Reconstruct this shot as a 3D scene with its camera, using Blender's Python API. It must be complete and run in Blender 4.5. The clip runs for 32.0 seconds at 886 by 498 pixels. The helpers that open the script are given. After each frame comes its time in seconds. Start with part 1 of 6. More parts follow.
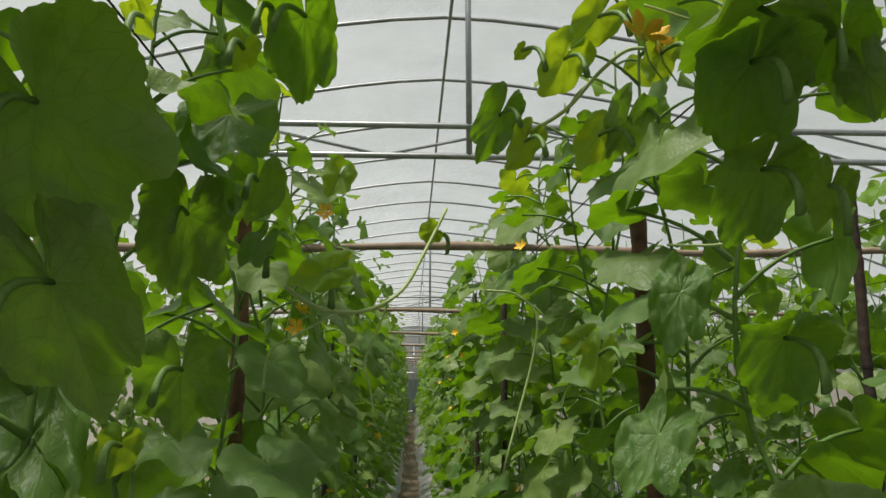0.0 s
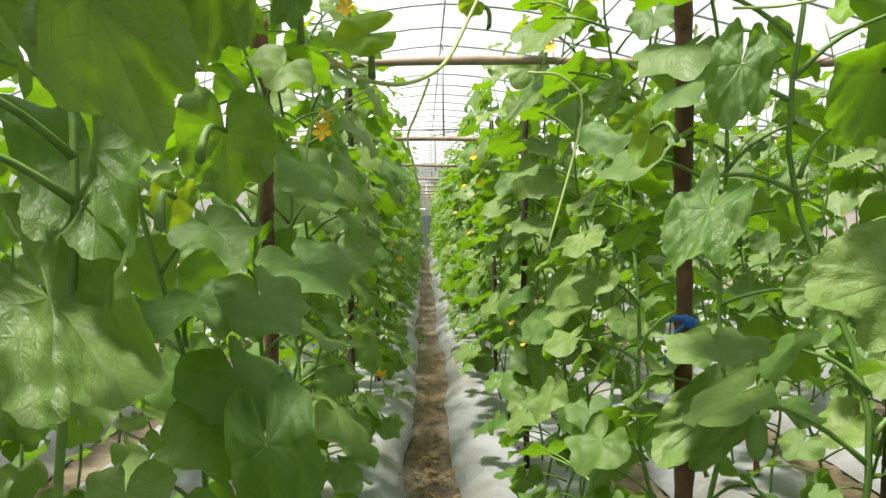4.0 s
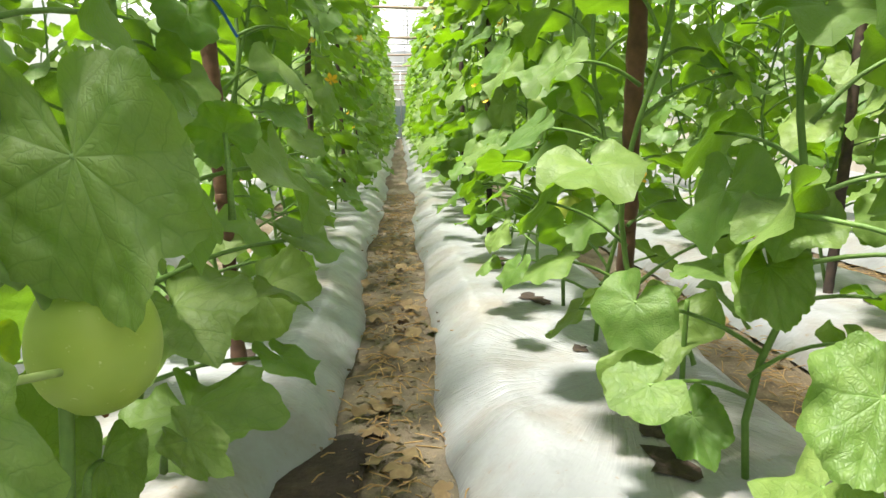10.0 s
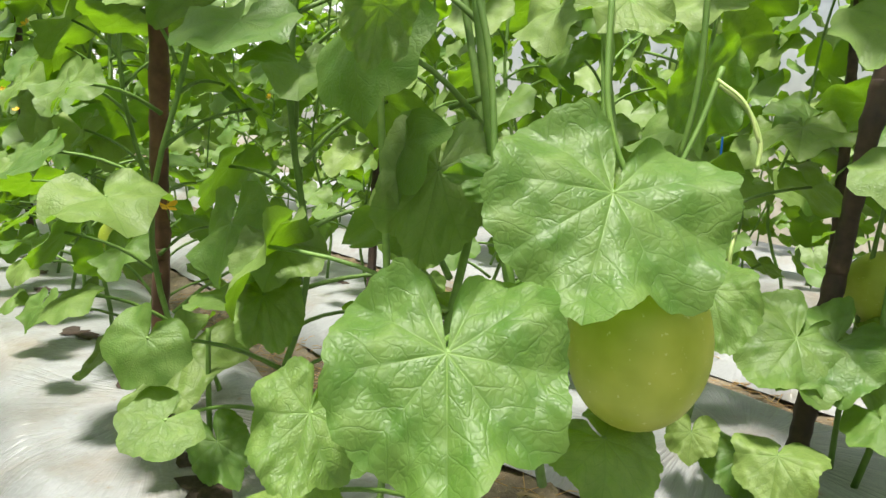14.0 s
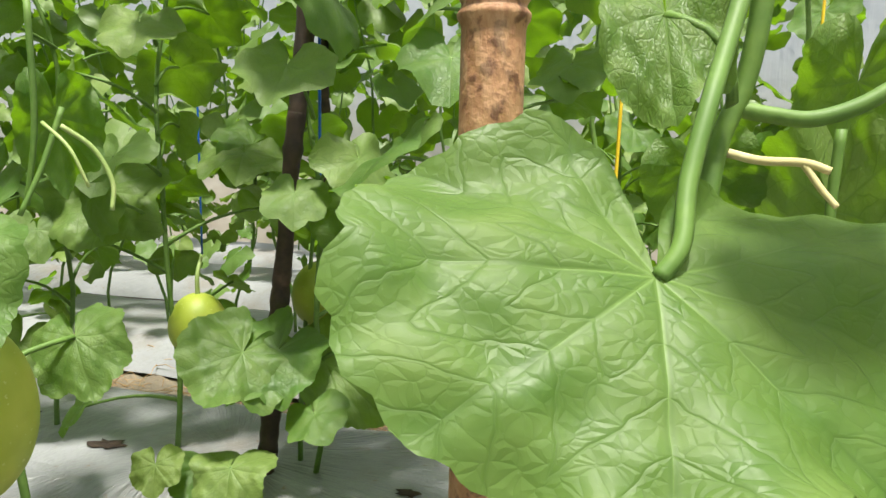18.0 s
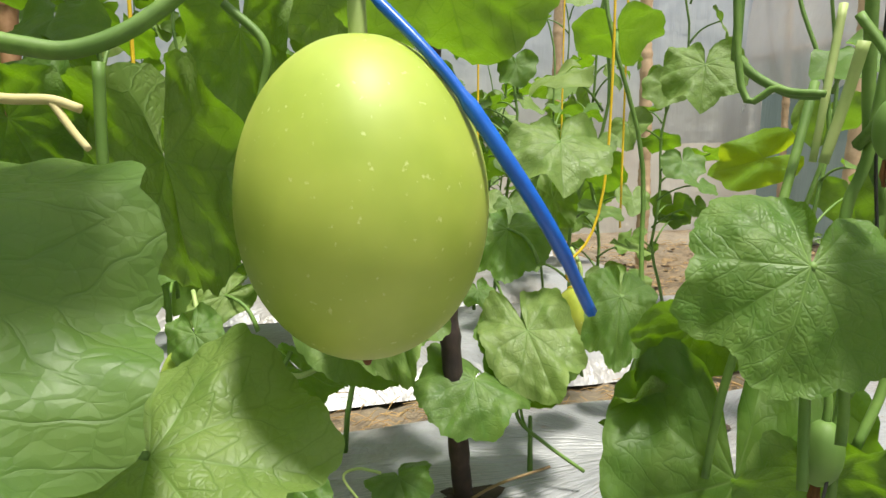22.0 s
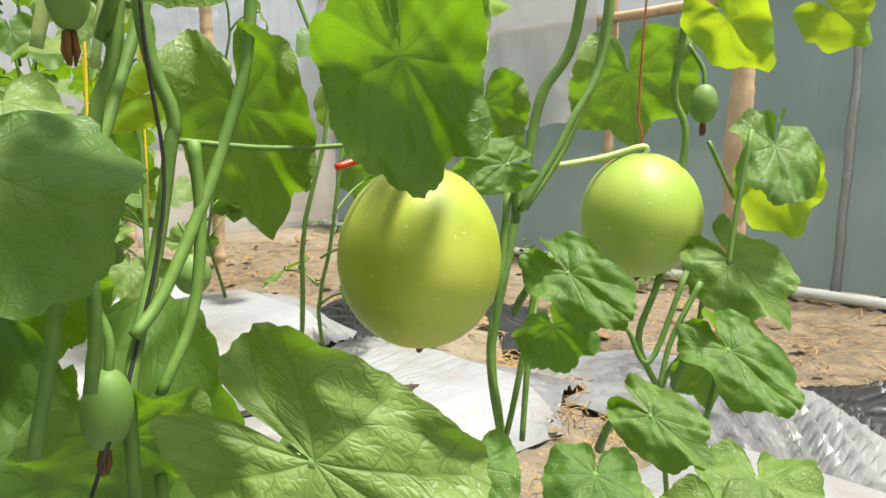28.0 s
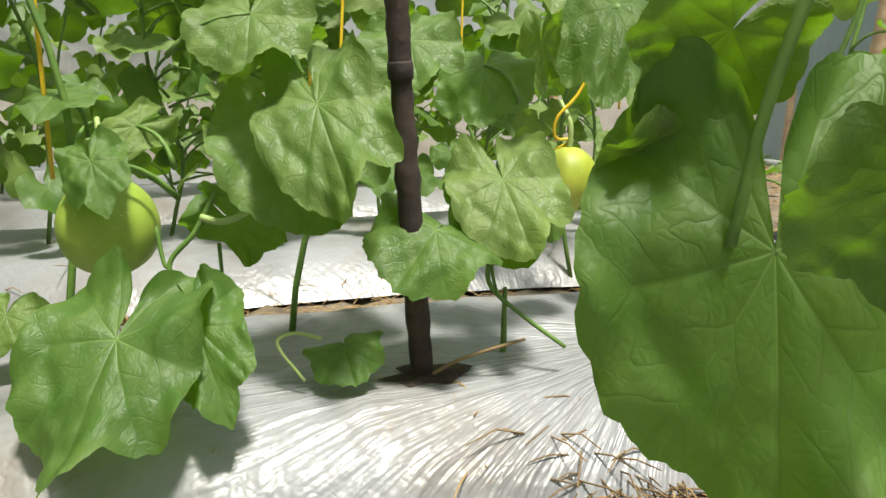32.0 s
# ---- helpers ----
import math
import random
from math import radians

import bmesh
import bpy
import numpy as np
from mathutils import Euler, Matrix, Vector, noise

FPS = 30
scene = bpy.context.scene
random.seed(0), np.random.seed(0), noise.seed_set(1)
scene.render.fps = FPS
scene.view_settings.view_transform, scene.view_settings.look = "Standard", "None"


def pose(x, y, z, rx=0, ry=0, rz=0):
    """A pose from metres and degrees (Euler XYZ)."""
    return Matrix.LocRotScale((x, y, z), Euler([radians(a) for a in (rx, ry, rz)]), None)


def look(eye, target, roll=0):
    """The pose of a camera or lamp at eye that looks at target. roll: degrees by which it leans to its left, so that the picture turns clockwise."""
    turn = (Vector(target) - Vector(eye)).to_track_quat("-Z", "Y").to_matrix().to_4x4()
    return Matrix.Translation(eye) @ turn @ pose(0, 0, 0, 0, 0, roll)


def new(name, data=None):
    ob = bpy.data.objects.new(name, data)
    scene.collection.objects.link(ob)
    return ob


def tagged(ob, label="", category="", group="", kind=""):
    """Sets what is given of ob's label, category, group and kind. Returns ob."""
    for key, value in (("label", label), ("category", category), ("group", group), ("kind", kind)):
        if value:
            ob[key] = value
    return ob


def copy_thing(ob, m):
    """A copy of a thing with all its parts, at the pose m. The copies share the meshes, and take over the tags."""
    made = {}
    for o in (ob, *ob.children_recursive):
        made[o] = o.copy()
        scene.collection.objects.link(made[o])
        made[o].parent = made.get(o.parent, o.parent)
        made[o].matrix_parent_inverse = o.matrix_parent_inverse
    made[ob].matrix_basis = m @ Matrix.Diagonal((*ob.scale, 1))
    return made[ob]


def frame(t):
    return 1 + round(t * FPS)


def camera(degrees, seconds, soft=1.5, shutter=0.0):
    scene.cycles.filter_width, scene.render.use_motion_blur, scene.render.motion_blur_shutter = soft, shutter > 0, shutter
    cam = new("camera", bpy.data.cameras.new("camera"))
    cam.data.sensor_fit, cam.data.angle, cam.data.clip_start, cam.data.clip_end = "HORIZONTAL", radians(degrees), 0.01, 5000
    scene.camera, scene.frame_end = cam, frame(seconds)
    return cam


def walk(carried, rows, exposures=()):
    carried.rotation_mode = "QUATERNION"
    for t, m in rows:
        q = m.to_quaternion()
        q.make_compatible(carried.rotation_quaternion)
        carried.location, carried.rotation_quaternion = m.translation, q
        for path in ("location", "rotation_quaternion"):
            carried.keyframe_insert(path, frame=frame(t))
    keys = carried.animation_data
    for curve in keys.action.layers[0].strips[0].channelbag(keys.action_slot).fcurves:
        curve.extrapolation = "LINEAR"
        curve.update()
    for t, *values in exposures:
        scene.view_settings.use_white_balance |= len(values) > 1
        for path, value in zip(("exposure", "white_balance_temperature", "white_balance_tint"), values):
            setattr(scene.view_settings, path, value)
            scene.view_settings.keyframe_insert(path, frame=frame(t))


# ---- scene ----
cam = camera(67.0, 32.0)
PATH = [
    (0, (-0.004, 0.015, 1.447), (0.087, 1.977, 1.828), 0.0),
    (0.5, (-0.001, 0.022, 1.448), (0.080, 2.001, 1.727), 0.0),
    (1, (0.001, 0.026, 1.448), (0.054, 2.017, 1.633), 0.0),
    (1.5, (-0.002, 0.019, 1.448), (0.057, 2.015, 1.561), 0.3),
    (2, (-0.009, -0.002, 1.448), (0.033, 1.997, 1.502), 0.4),
    (2.5, (-0.017, -0.011, 1.443), (0.027, 1.989, 1.434), -0.2),
    (4.5, (-0.049, 0.107, 1.338), (0.012, 2.102, 1.202), -0.9),
    (5, (-0.041, 0.145, 1.300), (0.016, 2.133, 1.085), -1.3),
    (5.5, (-0.022, 0.134, 1.246), (-0.039, 2.110, 0.938), -1.9),
    (6, (-0.018, 0.102, 1.138), (-0.016, 2.080, 0.846), -2.4),
    (6.5, (-0.021, 0.077, 0.985), (-0.041, 2.058, 0.707), -1.0),
    (7, (-0.031, 0.074, 0.850), (-0.065, 2.062, 0.631), 0.2),
    (7.5, (-0.015, 0.067, 0.758), (-0.108, 2.053, 0.545), -0.6),
    (8, (-0.002, 0.066, 0.719), (-0.134, 2.038, 0.415), -1.5),
    (8.5, (-0.007, 0.091, 0.693), (-0.320, 2.021, 0.268), -2.3),
    (9, (-0.002, 0.088, 0.666), (-0.200, 2.015, 0.168), -1.0),
    (9.5, (0.002, 0.084, 0.671), (0.019, 2.034, 0.229), -0.5),
    (10, (0.018, 0.063, 0.690), (0.138, 2.025, 0.319), -0.8),
    (10.5, (0.031, 0.061, 0.704), (0.240, 2.012, 0.318), -1.2),
    (11, (0.051, 0.051, 0.725), (0.407, 1.987, 0.368), -0.9),
    (11.5, (0.068, 0.038, 0.727), (0.582, 1.941, 0.388), -0.3),
    (12, (0.082, 0.042, 0.728), (0.777, 1.890, 0.407), 0.4),
    (12.5, (0.098, 0.034, 0.729), (0.932, 1.825, 0.419), 0.8),
    (13, (0.115, 0.028, 0.727), (1.100, 1.741, 0.417), 1.6),
    (13.5, (0.120, 0.010, 0.726), (1.224, 1.647, 0.411), 2.5),
    (14, (0.125, -0.001, 0.725), (1.330, 1.564, 0.410), 2.5),
    (14.5, (0.134, -0.020, 0.733), (1.482, 1.427, 0.428), 2.2),
    (16.5, (0.196, -0.109, 0.756), (1.880, 0.923, 0.440), 2.1),
    (17, (0.222, -0.152, 0.765), (1.983, 0.750, 0.473), 1.4),
    (17.5, (0.246, -0.184, 0.769), (2.084, 0.555, 0.496), 1.3),
    (18, (0.270, -0.209, 0.774), (2.161, 0.394, 0.521), 1.4),
    (18.5, (0.297, -0.247, 0.780), (2.227, 0.207, 0.517), 0.1),
    (19, (0.317, -0.279, 0.786), (2.279, -0.001, 0.521), -0.3),
    (19.5, (0.327, -0.308, 0.791), (2.311, -0.220, 0.552), -0.1),
    (20, (0.325, -0.344, 0.789), (2.310, -0.398, 0.543), -0.5),
    (20.5, (0.324, -0.362, 0.787), (2.305, -0.523, 0.567), 0.3),
    (21, (0.327, -0.378, 0.780), (2.298, -0.615, 0.545), 0.2),
    (21.5, (0.341, -0.395, 0.765), (2.296, -0.718, 0.493), -0.3),
    (22, (0.339, -0.434, 0.753), (2.278, -0.812, 0.446), -0.7),
    (22.5, (0.353, -0.464, 0.734), (2.253, -0.981, 0.382), 0.0),
    (23, (0.349, -0.510, 0.735), (2.184, -1.218, 0.377), 0.2),
    (23.5, (0.347, -0.539, 0.734), (2.123, -1.400, 0.411), 0.6),
    (24, (0.343, -0.577, 0.740), (2.049, -1.574, 0.431), -0.1),
    (24.5, (0.338, -0.608, 0.738), (1.949, -1.745, 0.403), 1.4),
    (25, (0.340, -0.631, 0.738), (1.843, -1.911, 0.418), 2.2),
    (25.5, (0.336, -0.637, 0.744), (1.755, -2.013, 0.437), 2.0),
    (27.5, (0.309, -0.668, 0.704), (1.728, -2.041, 0.391), -0.1),
    (28, (0.314, -0.670, 0.685), (1.753, -2.028, 0.391), -0.0),
    (28.5, (0.324, -0.663, 0.658), (1.812, -1.972, 0.389), -0.9),
    (29, (0.326, -0.653, 0.632), (1.853, -1.889, 0.256), -0.8),
    (29.5, (0.334, -0.639, 0.610), (1.890, -1.809, 0.150), 0.6),
    (30, (0.349, -0.615, 0.591), (1.991, -1.664, 0.140), -0.3),
    (30.5, (0.358, -0.571, 0.572), (2.151, -1.369, 0.190), -1.1),
    (31, (0.390, -0.546, 0.558), (2.258, -1.155, 0.184), -0.1),
    (31.5, (0.441, -0.538, 0.544), (2.331, -1.042, 0.128), -0.1),
    (32, (0.497, -0.525, 0.541), (2.407, -0.905, 0.084), 0.5),
]
EXPOSURES = [(0.0, -0.18), (1.0, 0.06), (2.6, 0.62), (4.4, 1.04), (5.0, 1.18), (6.0, 1.39), (8.0, 1.44), (9.0, 1.54), (11.0, 1.44), (13.0, 1.24), (17.0, 1.12), (19.0, 0.82), (20.0, 0.7), (22.0, 0.69), (24.0, 0.97), (28.0, 0.98), (30.0, 0.95), (31.0, 0.85), (32.0, 0.69)]
walk(cam, [(t, look(eye, target, roll)) for t, eye, target, roll in PATH], EXPOSURES)

# ---- world, sun ----
SUN_DIR = Vector((-0.24, -0.10, 0.96)).normalized()
world = bpy.data.worlds.new("sky")
scene.world = world
world.use_nodes = True
wn, wl = world.node_tree.nodes, world.node_tree.links
wn.clear()
sky = wn.new("ShaderNodeTexSky")
sky.sky_type = "NISHITA"
sky.sun_disc = False
sky.sun_elevation = math.asin(SUN_DIR.z)
sky.sun_rotation = math.atan2(SUN_DIR.x, SUN_DIR.y)
sky.air_density, sky.dust_density = 1.0, 4.0
back = wn.new("ShaderNodeBackground")
back.inputs["Strength"].default_value = 0.07
wout = wn.new("ShaderNodeOutputWorld")
wl.new(sky.outputs[0], back.inputs[0])
wl.new(back.outputs[0], wout.inputs[0])
sun = new("sun", bpy.data.lights.new("sun", "SUN"))
sun.data.energy, sun.data.angle, sun.data.color = 5.0, radians(8.0), (1.0, 0.965, 0.83)
sun.matrix_world = look(SUN_DIR * 20, (0, 0, 0))


# ---- materials ----
def material(name):
    m = bpy.data.materials.new(name)
    m.use_nodes = True
    n, l = m.node_tree.nodes, m.node_tree.links
    return m, n, l, n["Principled BSDF"], n["Material Output"]


def mix_rgb(n, l, fac, a, b):
    q = n.new("ShaderNodeMix")
    q.data_type = "RGBA"
    for socket, value in ((q.inputs[0], fac), (q.inputs[6], a), (q.inputs[7], b)):
        if isinstance(value, (tuple, float, int)):
            socket.default_value = (*value, 1) if isinstance(value, tuple) else value
        else:
            l.new(value, socket)
    return q.outputs[2]


def math_node(n, l, op, a, b=0.0):
    q = n.new("ShaderNodeMath")
    q.operation = op
    for socket, value in ((q.inputs[0], a), (q.inputs[1], b)):
        if isinstance(value, (float, int)):
            socket.default_value = value
        else:
            l.new(value, socket)
    return q.outputs[0]


def ramp(n, l, value, lo, hi):
    q = n.new("ShaderNodeMapRange")
    l.new(value, q.inputs[0])
    q.inputs[1].default_value, q.inputs[2].default_value = lo, hi
    return q.outputs[0]


def noise_node(n, l, scale, detail=4.0, rough=0.55, coord=None):
    q = n.new("ShaderNodeTexNoise")
    q.inputs["Scale"].default_value, q.inputs["Detail"].default_value, q.inputs["Roughness"].default_value = scale, detail, rough
    if coord is None:
        coord = n.new("ShaderNodeTexCoord").outputs["Object"]
    l.new(coord, q.inputs["Vector"])
    return q.outputs[0]


def bump(n, l, bsdf, height, strength, distance):
    q = n.new("ShaderNodeBump")
    q.inputs["Strength"].default_value, q.inputs["Distance"].default_value = strength, distance
    l.new(height, q.inputs["Height"])
    l.new(q.outputs[0], bsdf.inputs["Normal"])


def world_place(n):
    return n.new("ShaderNodeNewGeometry").outputs["Position"]


def plain(name, color, rough=0.6, dark=None, scale=30.0, relief=0.2, depth=0.002, metal=0.0):
    """A surface whose colour drifts between two tones at two scales, with a fine relief."""
    m, n, l, b, _ = material(name)
    dark = dark or tuple(c * 0.6 for c in color)
    big, fine = noise_node(n, l, scale * 0.2), noise_node(n, l, scale)
    fac = math_node(n, l, "MULTIPLY", ramp(n, l, big, 0.3, 0.7), ramp(n, l, fine, 0.25, 0.75))
    l.new(mix_rgb(n, l, fac, dark, color), b.inputs["Base Color"])
    b.inputs["Roughness"].default_value, b.inputs["Metallic"].default_value = rough, metal
    bump(n, l, b, fine, relief, depth)
    return m


def leaf_material(name, deep, light, glow, share, rough=0.45):
    """A quilted blade: "lay" holds the way along the nearest main vein and the distance from it."""
    m, n, l, b, out = material(name)
    info = n.new("ShaderNodeObjectInfo").outputs["Random"]
    isle = n.new("ShaderNodeNewGeometry").outputs["Random Per Island"]
    luck = math_node(n, l, "FRACT", math_node(n, l, "ADD", info, math_node(n, l, "MULTIPLY", isle, 7.3)))
    lay = n.new("ShaderNodeAttribute")
    lay.attribute_name = "lay"
    cut = n.new("ShaderNodeSeparateXYZ")
    l.new(lay.outputs["Vector"], cut.inputs[0])
    along, off = cut.outputs[0], cut.outputs[1]
    here = n.new("ShaderNodeTexCoord").outputs["Object"]
    wide = noise_node(n, l, 9.0, 2, 0.5, here)
    along = math_node(n, l, "ADD", along, math_node(n, l, "MULTIPLY", wide, 0.10))
    slant = math_node(n, l, "SUBTRACT", along, math_node(n, l, "MULTIPLY", off, 1.0))
    side = math_node(n, l, "MULTIPLY", math_node(n, l, "PINGPONG", math_node(n, l, "MULTIPLY", slant, 8.5), 0.5), 0.16)
    drift = n.new("ShaderNodeTexNoise")
    drift.inputs["Scale"].default_value = 7.0
    l.new(here, drift.inputs["Vector"])
    soft, warp = n.new("ShaderNodeVectorMath"), n.new("ShaderNodeVectorMath")
    soft.operation, warp.operation = "SCALE", "ADD"
    soft.inputs["Scale"].default_value = 0.10
    l.new(drift.outputs["Color"], soft.inputs[0])
    l.new(here, warp.inputs[0])
    l.new(soft.outputs[0], warp.inputs[1])
    cells = n.new("ShaderNodeTexVoronoi")
    cells.feature = "DISTANCE_TO_EDGE"
    cells.inputs["Scale"].default_value = 30.0
    l.new(warp.outputs[0], cells.inputs["Vector"])
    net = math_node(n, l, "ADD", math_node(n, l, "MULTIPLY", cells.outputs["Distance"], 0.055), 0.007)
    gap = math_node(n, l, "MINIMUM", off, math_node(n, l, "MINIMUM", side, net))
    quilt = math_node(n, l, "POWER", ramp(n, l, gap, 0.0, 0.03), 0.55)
    stem = ramp(n, l, math_node(n, l, "ADD", off, math_node(n, l, "MULTIPLY", along, 0.008)), 0.008, 0.003)
    lines = math_node(n, l, "MAXIMUM", stem, math_node(n, l, "MULTIPLY", ramp(n, l, side, 0.005, 0.001), 0.45))
    big, fine = noise_node(n, l, 6.0), noise_node(n, l, 110.0)
    tone = math_node(n, l, "ADD", math_node(n, l, "MULTIPLY", ramp(n, l, big, 0.3, 0.7), 0.30), math_node(n, l, "ADD", math_node(n, l, "MULTIPLY", ramp(n, l, luck, 0.2, 0.9), 0.42), 0.20))
    blade = mix_rgb(n, l, tone, deep, light)
    # shade in the creases painted in: half the deep tone close to vein lines
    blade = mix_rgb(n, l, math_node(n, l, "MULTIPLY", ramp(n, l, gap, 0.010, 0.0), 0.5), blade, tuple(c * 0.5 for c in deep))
    blade = mix_rgb(n, l, math_node(n, l, "MULTIPLY", ramp(n, l, fine, 0.66, 0.74), 0.22), blade, (0.30, 0.40, 0.18))
    old = math_node(n, l, "GREATER_THAN", luck, 0.95)
    blade = mix_rgb(n, l, math_node(n, l, "MULTIPLY", old, 0.12), blade, (0.22, 0.27, 0.03))
    blade = mix_rgb(n, l, math_node(n, l, "MULTIPLY", lines, 0.55), blade, (0.24, 0.38, 0.10))
    l.new(blade, b.inputs["Base Color"])
    gloss = n.new("ShaderNodeMapRange")
    l.new(big, gloss.inputs[0])
    gloss.inputs[1].default_value, gloss.inputs[2].default_value = 0.3, 0.7
    gloss.inputs[3].default_value, gloss.inputs[4].default_value = rough - 0.07, rough + 0.10
    l.new(gloss.outputs[0], b.inputs["Roughness"])
    b.inputs["Specular IOR Level"].default_value = 0.42
    bump(n, l, b, math_node(n, l, "ADD", quilt, math_node(n, l, "MULTIPLY", fine, 0.05)), 0.34, 0.0026)
    thin = n.new("ShaderNodeBsdfTranslucent")
    shine = mix_rgb(n, l, luck, glow, tuple(c * 0.75 for c in glow))
    l.new(mix_rgb(n, l, math_node(n, l, "MULTIPLY", lines, 0.6), shine, tuple(c * 0.4 for c in glow)), thin.inputs[0])
    q = n.new("ShaderNodeMixShader")
    q.inputs[0].default_value = share
    l.new(b.outputs[0], q.inputs[1])
    l.new(thin.outputs[0], q.inputs[2])
    l.new(q.outputs[0], out.inputs[0])
    return m


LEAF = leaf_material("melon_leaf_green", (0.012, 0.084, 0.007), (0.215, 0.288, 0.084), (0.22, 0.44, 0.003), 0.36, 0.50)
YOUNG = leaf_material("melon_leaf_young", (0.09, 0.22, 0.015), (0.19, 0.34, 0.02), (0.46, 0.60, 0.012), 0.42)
STEM = plain("vine_stem", (0.175, 0.285, 0.055), 0.6, (0.075, 0.155, 0.024), 60.0, 0.3, 0.001)
PALE_STEM = plain("pale_stem", (0.42, 0.46, 0.20), 0.55, (0.26, 0.36, 0.11), 60.0, 0.3, 0.001)
CREAM = plain("withered_cream_stalk", (0.74, 0.66, 0.44), 0.8, (0.5, 0.42, 0.2), 60.0)
DRY = plain("dry_stalk", (0.34, 0.25, 0.13), 0.85, (0.15, 0.095, 0.045), 50.0)
PETAL = plain("flower_petal", (0.85, 0.55, 0.02), 0.6, (0.75, 0.42, 0.01), 60.0)
WITHER = plain("withered_flower", (0.25, 0.10, 0.03), 0.85, (0.10, 0.04, 0.015), 80.0)
FRUIT = plain("young_fruit", (0.17, 0.27, 0.06), 0.6, (0.10, 0.19, 0.035), 50.0, 0.15, 0.0008)
WOOD = plain("bamboo_stake_dark", (0.27, 0.135, 0.07), 0.8, (0.05, 0.024, 0.015), 26.0, 0.8, 0.005)
BLACK_WOOD = plain("stake_blackened", (0.125, 0.070, 0.050), 0.8, (0.016, 0.012, 0.011), 28.0, 0.8, 0.005)
WEATHERED = plain("bamboo_weathered", (0.40, 0.31, 0.23), 0.75, (0.20, 0.14, 0.10), 30.0, 0.5, 0.002)
BAMBOO = plain("bamboo_tan", (0.50, 0.31, 0.17), 0.7, (0.26, 0.12, 0.055), 35.0, 0.4, 0.002)


def bamboo_rind():
    m, n, l, b, _ = material("speckled_bamboo")
    p = n.new("ShaderNodeTexCoord").outputs["Object"]
    tall = n.new("ShaderNodeMapping")
    tall.inputs["Scale"].default_value = (1.0, 1.0, 0.3)
    l.new(p, tall.inputs[0])
    grain, blot, speck = noise_node(n, l, 130.0, 3, 0.5, tall.outputs[0]), noise_node(n, l, 22.0, 5, 0.65, tall.outputs[0]), noise_node(n, l, 95.0, 3, 0.6, p)
    c = mix_rgb(n, l, ramp(n, l, blot, 0.36, 0.66), (0.22, 0.095, 0.045), (0.46, 0.25, 0.13))
    c = mix_rgb(n, l, math_node(n, l, "MULTIPLY", ramp(n, l, speck, 0.52, 0.64), 0.8), c, (0.085, 0.030, 0.016))
    c = mix_rgb(n, l, math_node(n, l, "MULTIPLY", ramp(n, l, grain, 0.45, 0.7), 0.3), c, (0.66, 0.45, 0.27))
    l.new(c, b.inputs["Base Color"])
    b.inputs["Roughness"].default_value = 0.62
    bump(n, l, b, math_node(n, l, "ADD", grain, speck), 0.6, 0.0025)
    return m


SPECKLED = bamboo_rind()
TIMBER = plain("pale_timber", (0.56, 0.42, 0.28), 0.75, (0.38, 0.26, 0.16), 40.0, 0.4, 0.002)
BLUE = plain("blue_plastic_string", (0.008, 0.14, 0.60), 0.35, (0.005, 0.08, 0.42), 80.0)
RED = plain("red_plastic_string", (0.70, 0.05, 0.02), 0.4, (0.5, 0.03, 0.01), 80.0)
RUST = plain("orange_brown_string", (0.42, 0.12, 0.04), 0.6, (0.28, 0.07, 0.02), 80.0)
YELLOW = plain("yellow_plastic_string", (0.85, 0.65, 0.03), 0.4, (0.66, 0.42, 0.02), 80.0)
DARK_LINE = plain("black_twine", (0.02, 0.022, 0.02), 0.6, (0.01, 0.01, 0.01), 80.0)
STEEL = plain("galvanised_steel", (0.42, 0.43, 0.45), 0.42, (0.28, 0.29, 0.30), 30.0, 0.1, 0.001, 0.7)
PIPE = plain("white_pipe", (0.78, 0.78, 0.78), 0.4, (0.6, 0.6, 0.58), 10.0, 0.1, 0.001)
STRAW = plain("straw", (0.52, 0.36, 0.16), 0.85, (0.30, 0.18, 0.07), 60.0)
DARK_SOIL = plain("dark_soil", (0.07, 0.045, 0.03), 0.95, (0.02, 0.013, 0.01), 40.0, 0.9, 0.01)
BLACK_FILM = plain("black_film", (0.03, 0.03, 0.033), 0.3, (0.015, 0.015, 0.016), 12.0, 0.5, 0.004)


def soil_material():
    m, n, l, b, _ = material("bare_soil")
    p = world_place(n)
    big, mid, fine = noise_node(n, l, 1.1, 4, 0.6, p), noise_node(n, l, 12.0, 6, 0.65, p), noise_node(n, l, 90.0, 5, 0.6, p)
    c = mix_rgb(n, l, ramp(n, l, mid, 0.35, 0.68), (0.070, 0.049, 0.030), (0.205, 0.150, 0.092))
    c = mix_rgb(n, l, math_node(n, l, "MULTIPLY", ramp(n, l, big, 0.4, 0.65), 0.6), c, (0.26, 0.225, 0.18))
    c = mix_rgb(n, l, math_node(n, l, "MULTIPLY", ramp(n, l, fine, 0.58, 0.72), 0.5), c, (0.50, 0.36, 0.18))
    l.new(c, b.inputs["Base Color"])
    b.inputs["Roughness"].default_value = 0.92
    bump(n, l, b, math_node(n, l, "ADD", mid, math_node(n, l, "MULTIPLY", fine, 0.5)), 0.9, 0.02)
    return m


# places where a stake or a plant holds the film, and how far the creases run
HELD = ((1.66, -1.10, 1.35), (0.62, 1.62, 0.75), (0.66, -1.75, 0.9), (1.60, 0.75, 0.8), (0.55, 0.15, 0.7))


